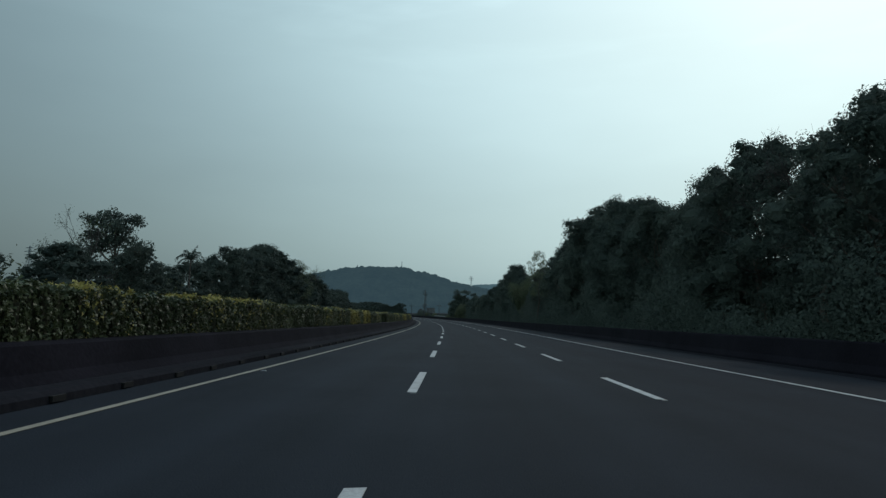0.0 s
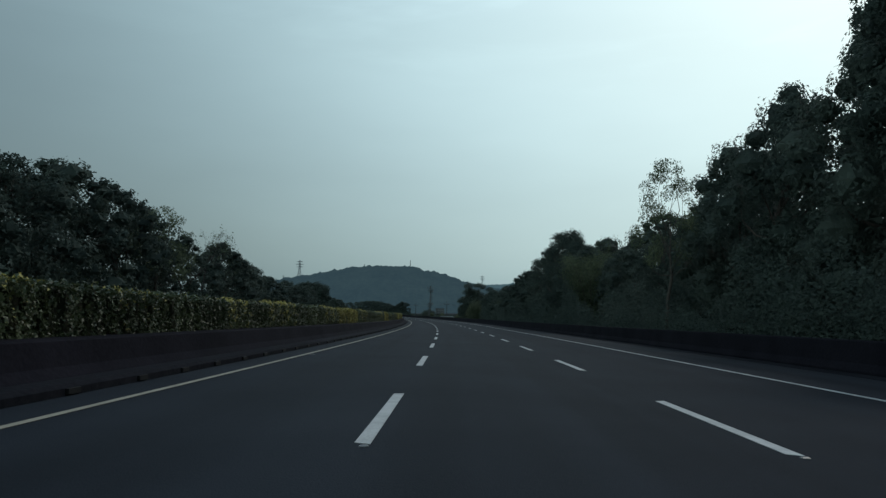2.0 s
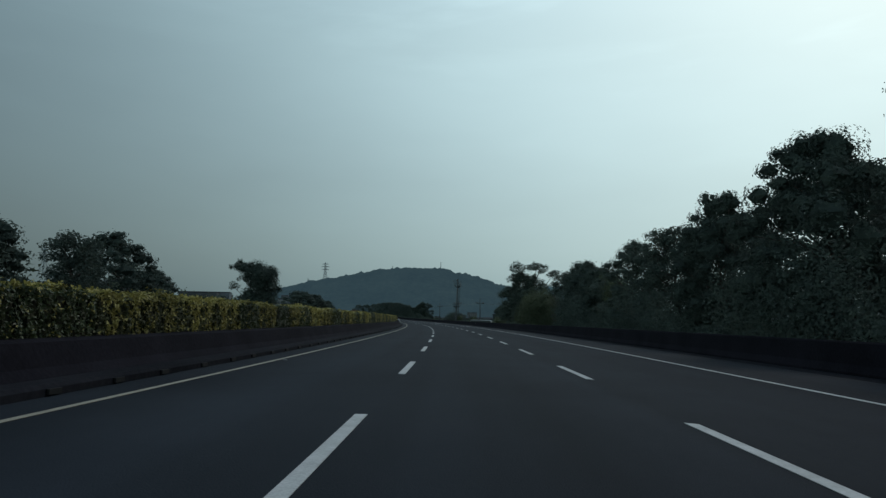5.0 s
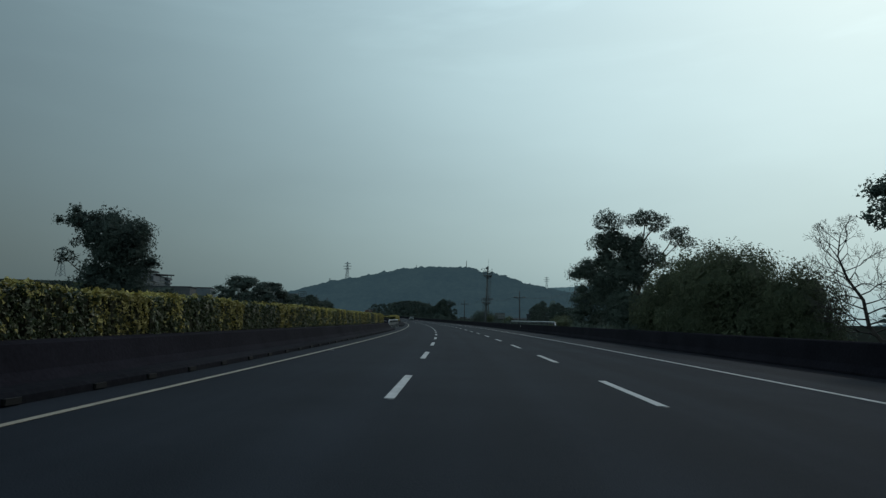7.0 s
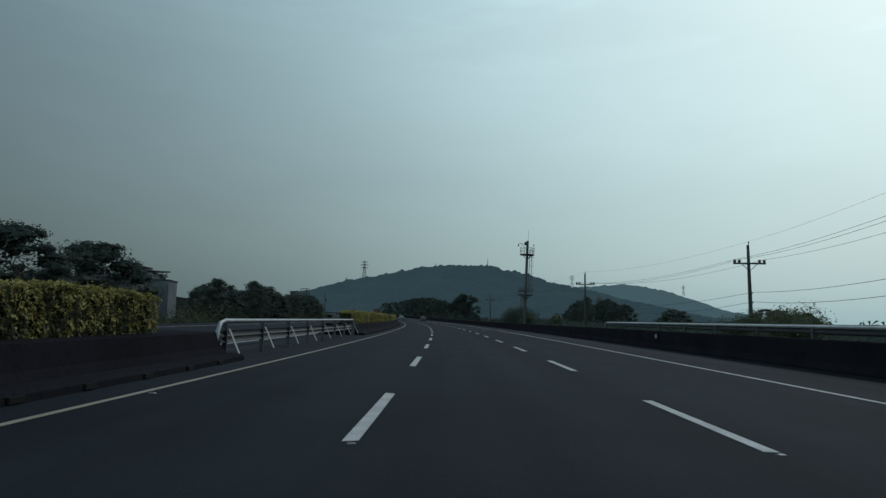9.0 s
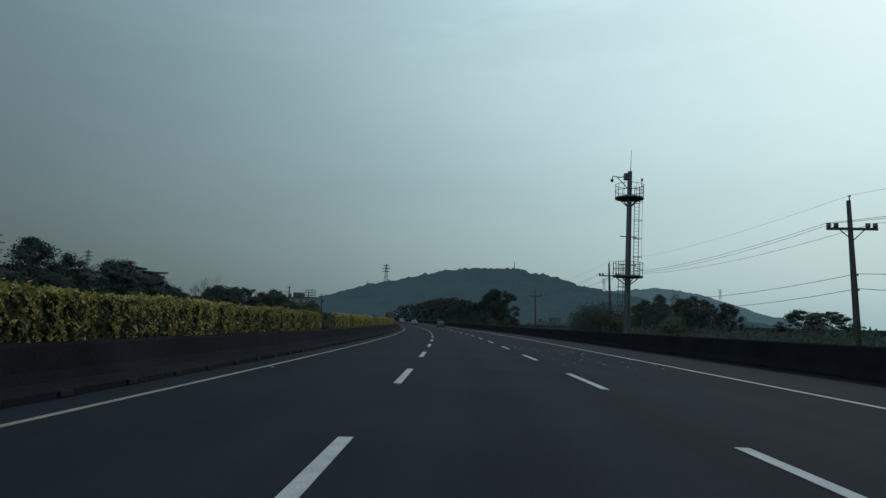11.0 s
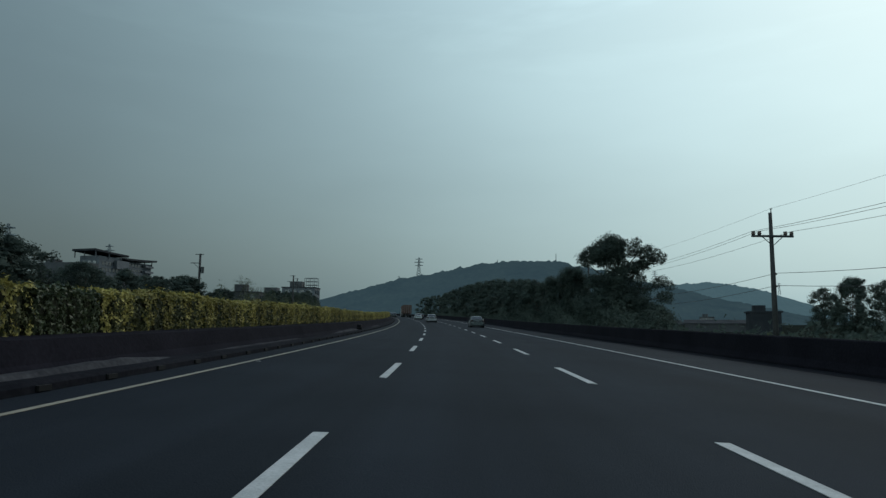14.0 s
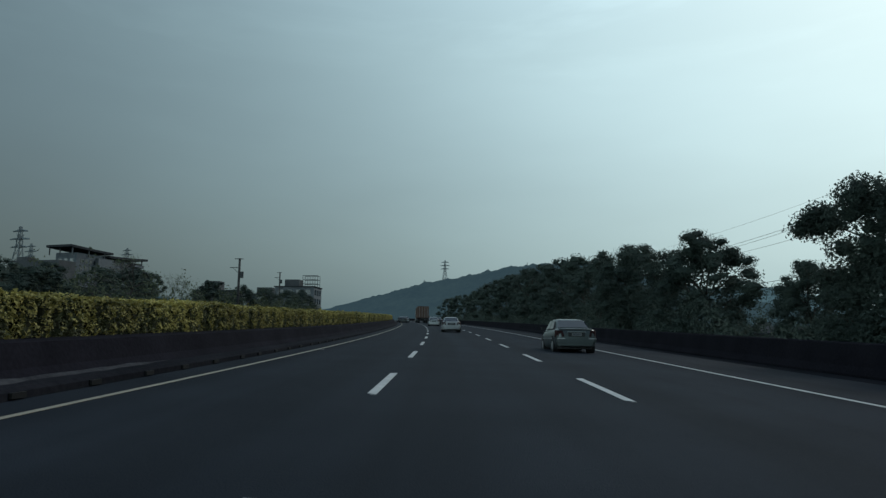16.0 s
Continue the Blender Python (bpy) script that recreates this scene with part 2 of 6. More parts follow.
M_PLATE = mat("plate_white", (0.13, 0.14, 0.14), (0.18, 0.18, 0.18), 6.0, 0.5, 0.0)
M_PLATE_BAR = mat("plate_bar_dark", (0.03, 0.04, 0.06), (0.05, 0.06, 0.08), 6.0, 0.5, 0.0)
M_CONTAINER = mat("rust_orange_container", (0.070, 0.038, 0.028), (0.11, 0.058, 0.040), 0.8, 0.7, 0.1, 6.0)
M_STUD = mat("reflector_stud", (0.10, 0.10, 0.10), (0.16, 0.16, 0.16), 6.0, 0.4, 0.0, spec=0.5)
M_CHEVRON = mat("white_reflector_plate", (0.2, 0.2, 0.2), (0.34, 0.34, 0.34), 4.0, 0.5, 0.0)

# ------------------------------------------------------------------ the road's line
# curvature (per km, + to the right) and grade (per cent) every 40 m from station -40
KAP = [0.07, -0.101, -0.273, -0.539, -0.579, -0.697, -0.685, -0.761, -0.636, -0.623, -0.831, -0.804] + [-0.7] * 10
GRADE = [-0.276, 0.121, 0.519, 0.667, 0.85, 1.175, 1.157, 1.218, 1.386, 1.482, 1.677, 1.837, 2.1, 2.7] + [2.7] * 8
CROSSFALL = -0.0204
D_YELLOW, D_LEFT, D_RIGHT, D_WHITE = -4.392, -0.971, 2.991, 7.115
DASH_0, DASH_SHIFT = 13.264, 0.175
FOOT, EDGE = -5.15, 10.65  # median kerb and outer wall


def line_tables():
    s = np.arange(-40, 801, 2.0)
    knots = np.arange(-40, 801, 40.0)
    k, g = np.interp(s, knots, KAP) / 1000, np.interp(s, knots, GRADE) / 100
    i0 = 20

    def run(v):
        c = np.concatenate([[0], np.cumsum((v[1:] + v[:-1]) / 2 * 2.0)])
        return c - c[i0]
    th = run(k)
    mid = (th[1:] + th[:-1]) / 2
    x = np.concatenate([[0], np.cumsum(np.sin(mid) * 2.0)])
    y = np.concatenate([[0], np.cumsum(np.cos(mid) * 2.0)])
    return s, th, x - x[i0], y - y[i0], run(g)


LS, LTH, LX, LY, LZ = line_tables()


def heading(s):
    return float(np.interp(s, LS, LTH))


def level(s):
    return float(np.interp(s, LS, LZ))


def at(s, d, z=0.0, fall=True):
    """A place by station, offset to the right and height over the road there."""
    th, x, y = (float(np.interp(s, LS, v)) for v in (LTH, LX, LY))
    return Vector((x + d * math.cos(th), y - d * math.sin(th), level(s) + z + (CROSSFALL * d if fall else 0.0)))


def placed(s, d, z=0.0, turn=0.0, size=1.0, wide=1.0):
    """A pose whose y axis runs along the road."""
    m = Matrix.Translation(at(s, d, z)) @ Matrix.Rotation(-heading(s) + radians(turn), 4, "Z")
    return m @ Matrix.Diagonal((size * wide, size * wide, size, 1))


# ------------------------------------------------------------------ mesh helpers
def mesh_of(name, verts, faces, mats, smooth=False):
    me = bpy.data.meshes.new(name)
    me.from_pydata([tuple(v) for v in verts], [], [tuple(int(i) for i in f) for f in faces])
    for m in mats if isinstance(mats, (list, tuple)) else [mats]:
        me.materials.append(m)
    if smooth:
        me.shade_smooth()
    return me


def part(name, data, parent, label="", m=None):
    ob = new(name, data)
    ob.parent = parent
    if m is not None:
        ob.matrix_local = m
    if label:
        ob["label"] = label
    return ob


def thing(name, label, category, m=None, group="", kind=""):
    ob = new(name)
    ob.empty_display_size = 0.2
    if m is not None:
        ob.matrix_world = m
    return tagged(ob, label, category, group, kind)


class Geo:
    """Collects pieces of one mesh."""

    def __init__(self):
        self.v, self.f = [], []

    def add(self, verts, faces):
        o = len(self.v)
        self.v += [tuple(p) for p in verts]
        self.f += [tuple(i + o for i in q) for q in faces]
        return self

    def box(self, x0, x1, y0, y1, z0, z1, ch=0.0):
        c = min(ch, (x1 - x0) / 2.1, (y1 - y0) / 2.1)
        ring = [(x0 + c, y0), (x1 - c, y0), (x1, y0 + c), (x1, y1 - c), (x1 - c, y1), (x0 + c, y1), (x0, y1 - c), (x0, y0 + c)] if c else \
            [(x0, y0), (x1, y0), (x1, y1), (x0, y1)]
        n = len(ring)
        vs = [(x, y, z0) for x, y in ring] + [(x, y, z1) for x, y in ring]
        fs = [tuple(range(n))[::-1], tuple(range(n, 2 * n))] + [(i, (i + 1) % n, n + (i + 1) % n, n + i) for i in range(n)]
        return self.add(vs, fs)

    def tube(self, pts, radii, sides=6, cap=True):
        pts = [Vector(p) for p in pts]
        if isinstance(radii, (int, float)):
            radii = [radii] * len(pts)
        vs, fs = [], []
        for i, p in enumerate(pts):
            t = (pts[min(i + 1, len(pts) - 1)] - pts[max(i - 1, 0)])
            t = t.normalized() if t.length > 1e-6 else Vector((0, 0, 1))
            a = t.orthogonal().normalized() if abs(t.z) > 0.95 else t.cross(Vector((0, 0, 1))).normalized()
            b = t.cross(a)
            for k in range(sides):
                an = 2 * math.pi * k / sides
                vs.append(p + (a * math.cos(an) + b * math.sin(an)) * radii[i])
        for i in range(len(pts) - 1):
            for k in range(sides):
                q = (k + 1) % sides
                fs.append((i * sides + k, i * sides + q, (i + 1) * sides + q, (i + 1) * sides + k))
        if cap:
            fs.append(tuple(range(sides))[::-1])
            fs.append(tuple(range((len(pts) - 1) * sides, len(pts) * sides)))
        return self.add(vs, fs)

    def ring(self, c, r, tube_r, sides=20, sec=5):
        c = Vector(c)
        vs, fs = [], []
        for i in range(sides):
            a = 2 * math.pi * i / sides
            for k in range(sec):
                b = 2 * math.pi * k / sec
                rr = r + tube_r * math.cos(b)
                vs.append(c + Vector((rr * math.cos(a), rr * math.sin(a), tube_r * math.sin(b))))
        for i in range(sides):
            j = (i + 1) % sides
            for k in range(sec):
                q = (k + 1) % sec
                fs.append((i * sec + k, j * sec + k, j * sec + q, i * sec + q))
        return self.add(vs, fs)

    def mesh(self, name, mats, smooth=False):
        return mesh_of(name, self.v, self.f, mats, smooth)


def sweep(name, profile, stations, m, parent=None, closed=True, uv=False, smooth=False):
    """A profile of (offset, height) drawn along the road's line."""
    vs, fs, n = [], [], len(profile)
    for s in stations:
        vs += [at(s, d, z) for d, z in profile]
    for i in range(len(stations) - 1):
        for k in range(n if closed else n - 1):
            q = (k + 1) % n
            fs.append((i * n + k, i * n + q, (i + 1) * n + q, (i + 1) * n + k))
    if closed:
        fs.append(tuple(range(n)))
        fs.append(tuple(range((len(stations) - 1) * n, len(stations) * n))[::-1])
    me = mesh_of(name, vs, fs, m, smooth)
    if uv:
        layer = me.uv_layers.new(name="station")
        for loop in me.loops:
            i, k = divmod(loop.vertex_index, n)
            layer.data[loop.index].uv = (profile[k][0], stations[i])
    ob = new(name, me)
    if parent:
        ob.parent = parent
    return ob


def steps(a, b, step=4.0):
    n = max(1, int(round((b - a) / step)))
    return [a + (b - a) * i / n for i in range(n + 1)]


# ------------------------------------------------------------------ ground and roads
END = 760


def ground_height(x, y):
    """Ground level round the road, by world place."""
    i = int(np.argmin((LX - x) ** 2 + (LY - y) ** 2))
    th = LTH[i]
    s = LS[i] + (x - LX[i]) * math.sin(th) + (y - LY[i]) * math.cos(th)
    d = (x - LX[i]) * math.cos(th) - (y - LY[i]) * math.sin(th)
    z = LZ[i] - 0.75
    if d > 12:
        wood = max(0.0, min(1.0, (200 - s) / 40))
        z += min(d - 12, 30) * 0.30 * wood - min(d - 12, 60) * 0.03 * (1 - wood) + 0.25
    if d < -25:
        rise = max(0.0, min(1.0, (s - 520) / 140))
        z += 0.3 + min(max(-d - 45, 0), 130) * 0.14 * rise
    far = max(0.0, min(1.0, (math.hypot(x, y - 350) - 600) / 900))
    z += 1.2 * noise.noise(Vector((x * 0.02, y * 0.02, 0))) * min(1.0, max(0.0, (abs(d) - 30) / 60))
    return z * (1 - far) + 2.0 * far


def build_ground():
    xs = list(np.concatenate([[-4500, -2500, -1500, -900, -600, -420], np.arange(-320, -120, 16), np.arange(-120, 60, 4), np.arange(60, 220, 16), [300, 500, 900, 1600, 2600, 4500]]))
    ys = list(np.concatenate([[-1500, -600, -250, -120], np.arange(-60, 800, 8), [900, 1050, 1300, 1700, 2400, 3400, 4800]]))
    vs = [(x, y, ground_height(x, y)) for y in ys for x in xs]
    w = len(xs)
    fs = [(j * w + i, j * w + i + 1, (j + 1) * w + i + 1, (j + 1) * w + i) for j in range(len(ys) - 1) for i in range(w - 1)]
    tagged(new("ground", mesh_of("ground", vs, fs, M_GROUND, True)), "dark scrubby ground beside the motorway", "ground", kind="structure")


build_ground()

road = sweep("road", [(FOOT - 0.3, -0.6), (FOOT - 0.3, 0.0), (D_WHITE + 0.25, 0.0), (D_WHITE + 0.25, -0.6)], steps(-40, END), M_ASPHALT, uv=True)
tagged(road, "grey asphalt carriageway with three lanes", "road", kind="structure")
shoulder = sweep("shoulder", [(D_WHITE + 0.25, -0.6), (D_WHITE + 0.25, 0.0), (EDGE + 0.1, 0.0), (EDGE + 0.1, -0.6)], steps(-40, END), M_SHOULDER, uv=True)
tagged(shoulder, "pale grey asphalt hard shoulder", "shoulder", kind="structure")
opposite = sweep("road_opposite", [(-24.2, -0.6), (-24.2, 0.0), (-7.6, 0.0), (-7.6, -0.6)], steps(-40, END), M_ASPHALT, uv=True)
tagged(opposite, "asphalt carriageway of the other direction", "road", kind="structure")

for nm, d, m, w in (("edge_line_yellow", D_YELLOW, M_YELLOW, 0.052), ("edge_line_white", D_WHITE, M_WHITE, 0.065)):
    sweep(nm, [(d - w, 0.004), (d - w, 0.008), (d + w, 0.008), (d + w, 0.004)], steps(-40, END), m, parent=road)
for d in (-8.4, -12.1, -20.0):
    sweep("edge_line", [(d - 0.08, 0.004), (d - 0.08, 0.008), (d + 0.08, 0.008), (d + 0.08, 0.004)], steps(-40, END), M_WHITE, parent=opposite)


def stripe(s0, length, d, w):
    """One dash of a lane line, with slightly worn ends."""
    g = Geo()
    e = random.uniform(-0.04, 0.04)
    vs = [at(s0 + a * length + b, d + c * w, z) for z in (0.003, 0.008) for a, b, c in
          ((0, e, -0.5), (0, -e, 0.5), (0.5, 0, 0.5), (1, e, 0.5), (1, -e, -0.5), (0.5, 0, -0.5))]
    fs = [(5, 4, 3, 2, 1, 0), (6, 7, 8, 9, 10, 11)] + [(i, (i + 1) % 6, 6 + (i + 1) % 6, 6 + i) for i in range(6)]
    return g.add(vs, fs).mesh("lane_dash", M_WHITE)


stud_mesh = Geo().box(-0.055, 0.055, -0.05, 0.05, 0.0, 0.012, 0.02).add(
    [(-0.045, -0.035, 0.012), (0.045, -0.035, 0.012), (0.045, 0.035, 0.012), (-0.045, 0.035, 0.012), (-0.035, -0.015, 0.022), (0.035, -0.015, 0.022), (0.035, 0.015, 0.022), (-0.035, 0.015, 0.022)],
    [(4, 5, 6, 7), (0, 1, 5, 4), (1, 2, 6, 5), (2, 3, 7, 6), (3, 0, 4, 7)]).mesh("road_stud", M_STUD)
for k in range(-4, 62):
    s0 = DASH_0 + 10 * k
    for d, sh in ((D_LEFT, 0.0), (D_RIGHT, DASH_SHIFT)):
        part("lane_dash", stripe(s0 + sh, 4.0, d, 0.15), road)
        part("road_stud", stud_mesh, road, m=placed(s0 + sh - 0.12, d + 0.03, 0.0, 0, 0.75))
    if k % 2 == 0:
        part("road_stud", stud_mesh, road, m=placed(s0 + 3, D_YELLOW + 0.2, 0.0))

# ------------------------------------------------------------------ median: kerb, parapet, hedge
GAP_A, GAP_B = 263.5, 289.0  # crossing closed by a steel rail
for a, b in ((-40, GAP_A), (GAP_B, END)):
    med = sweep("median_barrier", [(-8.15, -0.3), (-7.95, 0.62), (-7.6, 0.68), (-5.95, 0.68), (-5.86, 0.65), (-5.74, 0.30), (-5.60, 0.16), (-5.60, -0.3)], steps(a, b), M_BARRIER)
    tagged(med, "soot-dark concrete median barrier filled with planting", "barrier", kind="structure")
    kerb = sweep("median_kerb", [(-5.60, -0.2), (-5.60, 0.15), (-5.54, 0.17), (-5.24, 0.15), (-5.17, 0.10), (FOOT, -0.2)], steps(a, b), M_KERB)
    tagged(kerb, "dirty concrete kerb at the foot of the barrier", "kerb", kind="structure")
    # no hollow is cut; a near-black box paints the shade of each hole
    hole = Geo().box(-0.02, 0.05, -0.16, 0.16, 0.0, 0.075, 0.02).mesh("drain_hole", M_HOLE)
    s = a + 1.0
    while s < min(b, 470) - 1:
        if s > 0:
            part("drain_hole", hole, kerb, m=placed(s + random.uniform(-0.12, 0.12), FOOT - 0.03, 0.02))
        s += 1.78


def mortar_bank(s0, s1, z0, z1, parent):
    """A worn pale mortar bank on the kerb, rising along the road."""
    rng = np.random.default_rng(int(s0))
    vs, fs, ss = [], [], steps(s0, s1, 0.5)
    for i, s in enumerate(ss):
        t = i / (len(ss) - 1)
        z = z0 + (z1 - z0) * t + rng.normal() * 0.008
        e = min(1.0, 4 * t + 0.15, 4 * (1 - t) + 0.15)
        o = rng.normal() * 0.012
        vs += [at(s, -5.595, 0.12), at(s, -5.595, 0.15 + (z - 0.13) * e), at(s, -5.50 + o, 0.15 + (z - 0.15) * e), at(s, -5.38 + o, 0.12)]
    for i in range(len(ss) - 1):
        fs += [(i * 4 + k, i * 4 + k + 1, i * 4 + k + 5, i * 4 + k + 4) for k in range(3)]
    n = len(vs)
    fs += [(0, 3, 2, 1), (n - 4, n - 3, n - 2, n - 1)]
    part("mortar_bank", mesh_of("mortar_bank", vs, fs, M_KERB_PALE), parent, "pale worn mortar on the kerb")


def rubble(s, d, parent):
    """Broken lumps of concrete in a small heap."""
    rng = np.random.default_rng(9)
    for i in range(9):
        r = 0.05 + 0.09 * rng.random()
        q = rng.normal(size=(8, 3)) * 0.18 + [(a, b, c) for a in (-1, 1) for b in (-1, 1) for c in (-0.7, 0.7)]
        me = mesh_of("lump", q * r, ((0, 1, 3, 2), (4, 6, 7, 5), (0, 4, 5, 1), (2, 3, 7, 6), (0, 2, 6, 4), (1, 5, 7, 3)), M_KERB_PALE)
        part("lump", me, parent, m=Matrix.Translation(at(s + rng.normal() * 0.35, d + rng.normal() * 0.07, 0.20 + 0.03 * i)))


mortar_bank(384.5, 394.5, 0.16, 0.27, kerb)
mortar_bank(396.5, 408.0, 0.17, 0.18, kerb)
mortar_bank(414.5, 426.0, 0.17, 0.30, kerb)
mortar_bank(437.0, 447.0, 0.19, 0.18, kerb)
rubble(426.8, -5.45, kerb)


def hedge_block(seed, length, leaves, gold, count=3800, leaf=0.063):
    """A clipped hedge: plants side by side, sheared to a flat face and top, with seams shaded by leaf colour and young
    leaves on top.
    """
    rng = np.random.default_rng(seed)
    h, half = 0.80, 0.47
    plants = 5
    w = length / plants
    own = rng.integers(plants, size=count)
    lift = rng.normal(size=plants) * 0.025
    out = rng.normal(size=plants) * 0.022
    young = rng.normal(size=plants) * 0.20
    u = rng.random(count) - 0.5
    # walk over the section: road face, top, far face
    walk_ = rng.random(count) * (h + 2 * half + 0.35 * h)
    face = walk_ < h
    top = (walk_ >= h) & (walk_ < h + 2 * half)
    x = np.where(face, half, np.where(top, half - (walk_ - h), -half))
    z = np.where(face, walk_, np.where(top, h, h - (walk_ - h - 2 * half)))
    nx, nz = np.where(face, 1.0, np.where(top, 0.0, -1.0)), np.where(top, 1.0, 0.12)
    # rounded shoulders and seams, small tufts
    edge = np.clip(1 - (h - z) / 0.10, 0, 1) * np.clip(1 - (half - np.abs(x)) / 0.10, 0, 1)
    seam = np.clip((np.abs(u) - 0.36) / 0.14, 0, 1) ** 1.5
    along = np.where(top, x * 1.3, z)
    tuft = np.sin(u * w * 15 + 5.3 * own + seed + 1.5 * np.sin(along * 6 + own)) * np.sin(along * 10 + 3.1 * own + 2 * u) * 0.075 + np.sin(u * w * 41 + along * 29 + own) * 0.020
    push = out[own] + tuft - 0.10 * seam - 0.05 * edge - 0.05 * rng.random(count) ** 2
    x = x + nx * push
    z = z + np.where(top, lift[own] + push * 0.7, 0) - np.where(face, edge * 0.03, 0)
    shoot = (rng.random(count) < 0.05) & top
    z = z + np.where(shoot, rng.random(count) * 0.09, 0)
    y = (own + 0.5 + u) * w - length / 2
    p = np.stack([x, y, z], 1) + rng.normal(size=(count, 3)) * 0.012
    skin = np.stack([nx + 0.1, u * 1.1, nz], 1) + rng.normal(size=(count, 3)) * 0.35
    # gold for young growth; push also paints hollows and seams dark, as shade
    bloom_relief = 0.26 + 0.48 * np.clip(z / h, 0, 1.2) ** 2.2 + 6.5 * push + 0.32 * top + young[own] + 0.16 * np.sin(y * 4.1 + seed) * np.sin(along * 4.3 + 1.7 * seed)
    tone = 0.42 + 0.11 * rng.normal(size=count) < bloom_relief * gold
    keep = z > -0.02
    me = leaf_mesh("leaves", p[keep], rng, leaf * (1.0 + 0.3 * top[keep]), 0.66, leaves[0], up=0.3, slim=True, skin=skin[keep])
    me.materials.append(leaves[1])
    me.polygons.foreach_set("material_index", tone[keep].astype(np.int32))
    return me


def leaf_mesh(name, p, rng, size, aspect, m, up=0.2, droop=0.0, slim=False, skin=None):
    """Small pointed leaves at the places p, each of its own tilt."""
    n = len(p)
    a = rng.normal(size=(n, 3))
    a[:, 2] -= droop
    if skin is not None:
        # lie on the surface rather than at random
        a -= skin * np.einsum("ij,ij->i", a, skin)[:, None] * 0.8
    a /= np.linalg.norm(a, axis=1)[:, None] + 1e-9
    t = rng.normal(size=(n, 3)) + [0, 0, up]
    if skin is not None:
        t = t * 0.45 + skin
    b = np.cross(a, t)
    b /= np.linalg.norm(b, axis=1)[:, None] + 1e-9
    s = (size * (0.6 + 0.8 * rng.random(n))).reshape(-1, 1)
    nrm = np.cross(a, b) * s * 0.12
    if slim:
        v = np.stack([p - a * s * 0.5 + b * s * 0.5 * aspect, p + a * s * 0.5, p - a * s * 0.5 - b * s * 0.5 * aspect], 1).reshape(-1, 3)
        me = bpy.data.meshes.new(name)
        me.from_pydata(v.tolist(), [], np.arange(3 * n).reshape(-1, 3).tolist())
        me.materials.append(m)
        return me
    v = np.stack([p - a * s * 0.5, p + b * s * 0.5 * aspect + nrm, p + a * s * 0.5, p - b * s * 0.5 * aspect + nrm], 1).reshape(-1, 3)
    me = bpy.data.meshes.new(name)
    me.vertices.add(4 * n)
    me.vertices.foreach_set("co", v.ravel().astype(np.float32))
    me.loops.add(4 * n)
    me.loops.foreach_set("vertex_index", np.arange(4 * n, dtype=np.int32))
    me.polygons.add(n)
    me.polygons.foreach_set("loop_start", np.arange(0, 4 * n, 4, dtype=np.int32))
    me.polygons.foreach_set("loop_total", np.full(n, 4, dtype=np.int32))
    me.materials.append(m)
    me.update(calc_edges=True)
    return me


BLOCK = 2.0
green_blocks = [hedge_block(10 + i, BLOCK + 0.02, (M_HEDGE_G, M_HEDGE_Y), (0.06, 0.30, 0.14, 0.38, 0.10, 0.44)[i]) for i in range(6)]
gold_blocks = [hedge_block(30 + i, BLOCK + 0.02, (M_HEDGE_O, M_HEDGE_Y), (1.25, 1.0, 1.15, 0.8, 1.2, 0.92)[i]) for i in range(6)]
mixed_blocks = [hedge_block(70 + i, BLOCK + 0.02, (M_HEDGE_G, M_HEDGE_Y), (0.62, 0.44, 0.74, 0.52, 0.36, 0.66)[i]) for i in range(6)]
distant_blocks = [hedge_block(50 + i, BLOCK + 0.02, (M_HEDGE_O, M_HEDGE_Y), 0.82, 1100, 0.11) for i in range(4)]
# near-black blocks behind the leaves, put in for the hedge's inner shade
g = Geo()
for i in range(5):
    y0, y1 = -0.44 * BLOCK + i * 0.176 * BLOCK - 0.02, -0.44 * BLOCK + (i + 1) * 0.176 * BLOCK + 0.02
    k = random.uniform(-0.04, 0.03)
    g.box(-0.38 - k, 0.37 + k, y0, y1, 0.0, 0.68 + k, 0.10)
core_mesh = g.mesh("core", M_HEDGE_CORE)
GOLD = ((41.5, 44.5), (47.5, 50.5), (93, 102), (122, 130), (150, 157))
DULL = ((194, 200), (333, 337), (246, 250), (390.8, 393.2))
HEDGE_GAPS = ((59.6, 65.0), (GAP_A - 2.0, GAP_B + 1.5))
s = -14.0
while s < 560:
    size = (1.0 if s < 424 else 0.88) + random.uniform(-0.05, 0.05)
    if not any(a - 1.0 < s < b + 1.0 for a, b in HEDGE_GAPS):
        gold = s > 160 + random.uniform(-12, 25) or any(a < s < b for a, b in GOLD)
        gold = gold and not any(a < s < b for a, b in DULL)
        mixed = gold and 176 < s < 258 and random.random() < 0.8
        hb = thing("hedge", "golden-leaved clipped hedge growing on the median barrier" if gold else "dark green clipped hedge growing on the median barrier",
                   "hedge", placed(s, -6.72, 0.66, 0, 1.0), "hedge blocks on the median")
        hb.scale = (1.0 + random.uniform(-0.03, 0.03), 1.0, size)
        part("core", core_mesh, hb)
        part("leaves", random.choice(distant_blocks if s > 480 else mixed_blocks if mixed else gold_blocks if gold else green_blocks), hb)
    s += BLOCK

# ------------------------------------------------------------------ trees
def unit(rng, n):
    v = rng.normal(size=(n, 3))
    return v / (np.linalg.norm(v, axis=1)[:, None] + 1e-9)


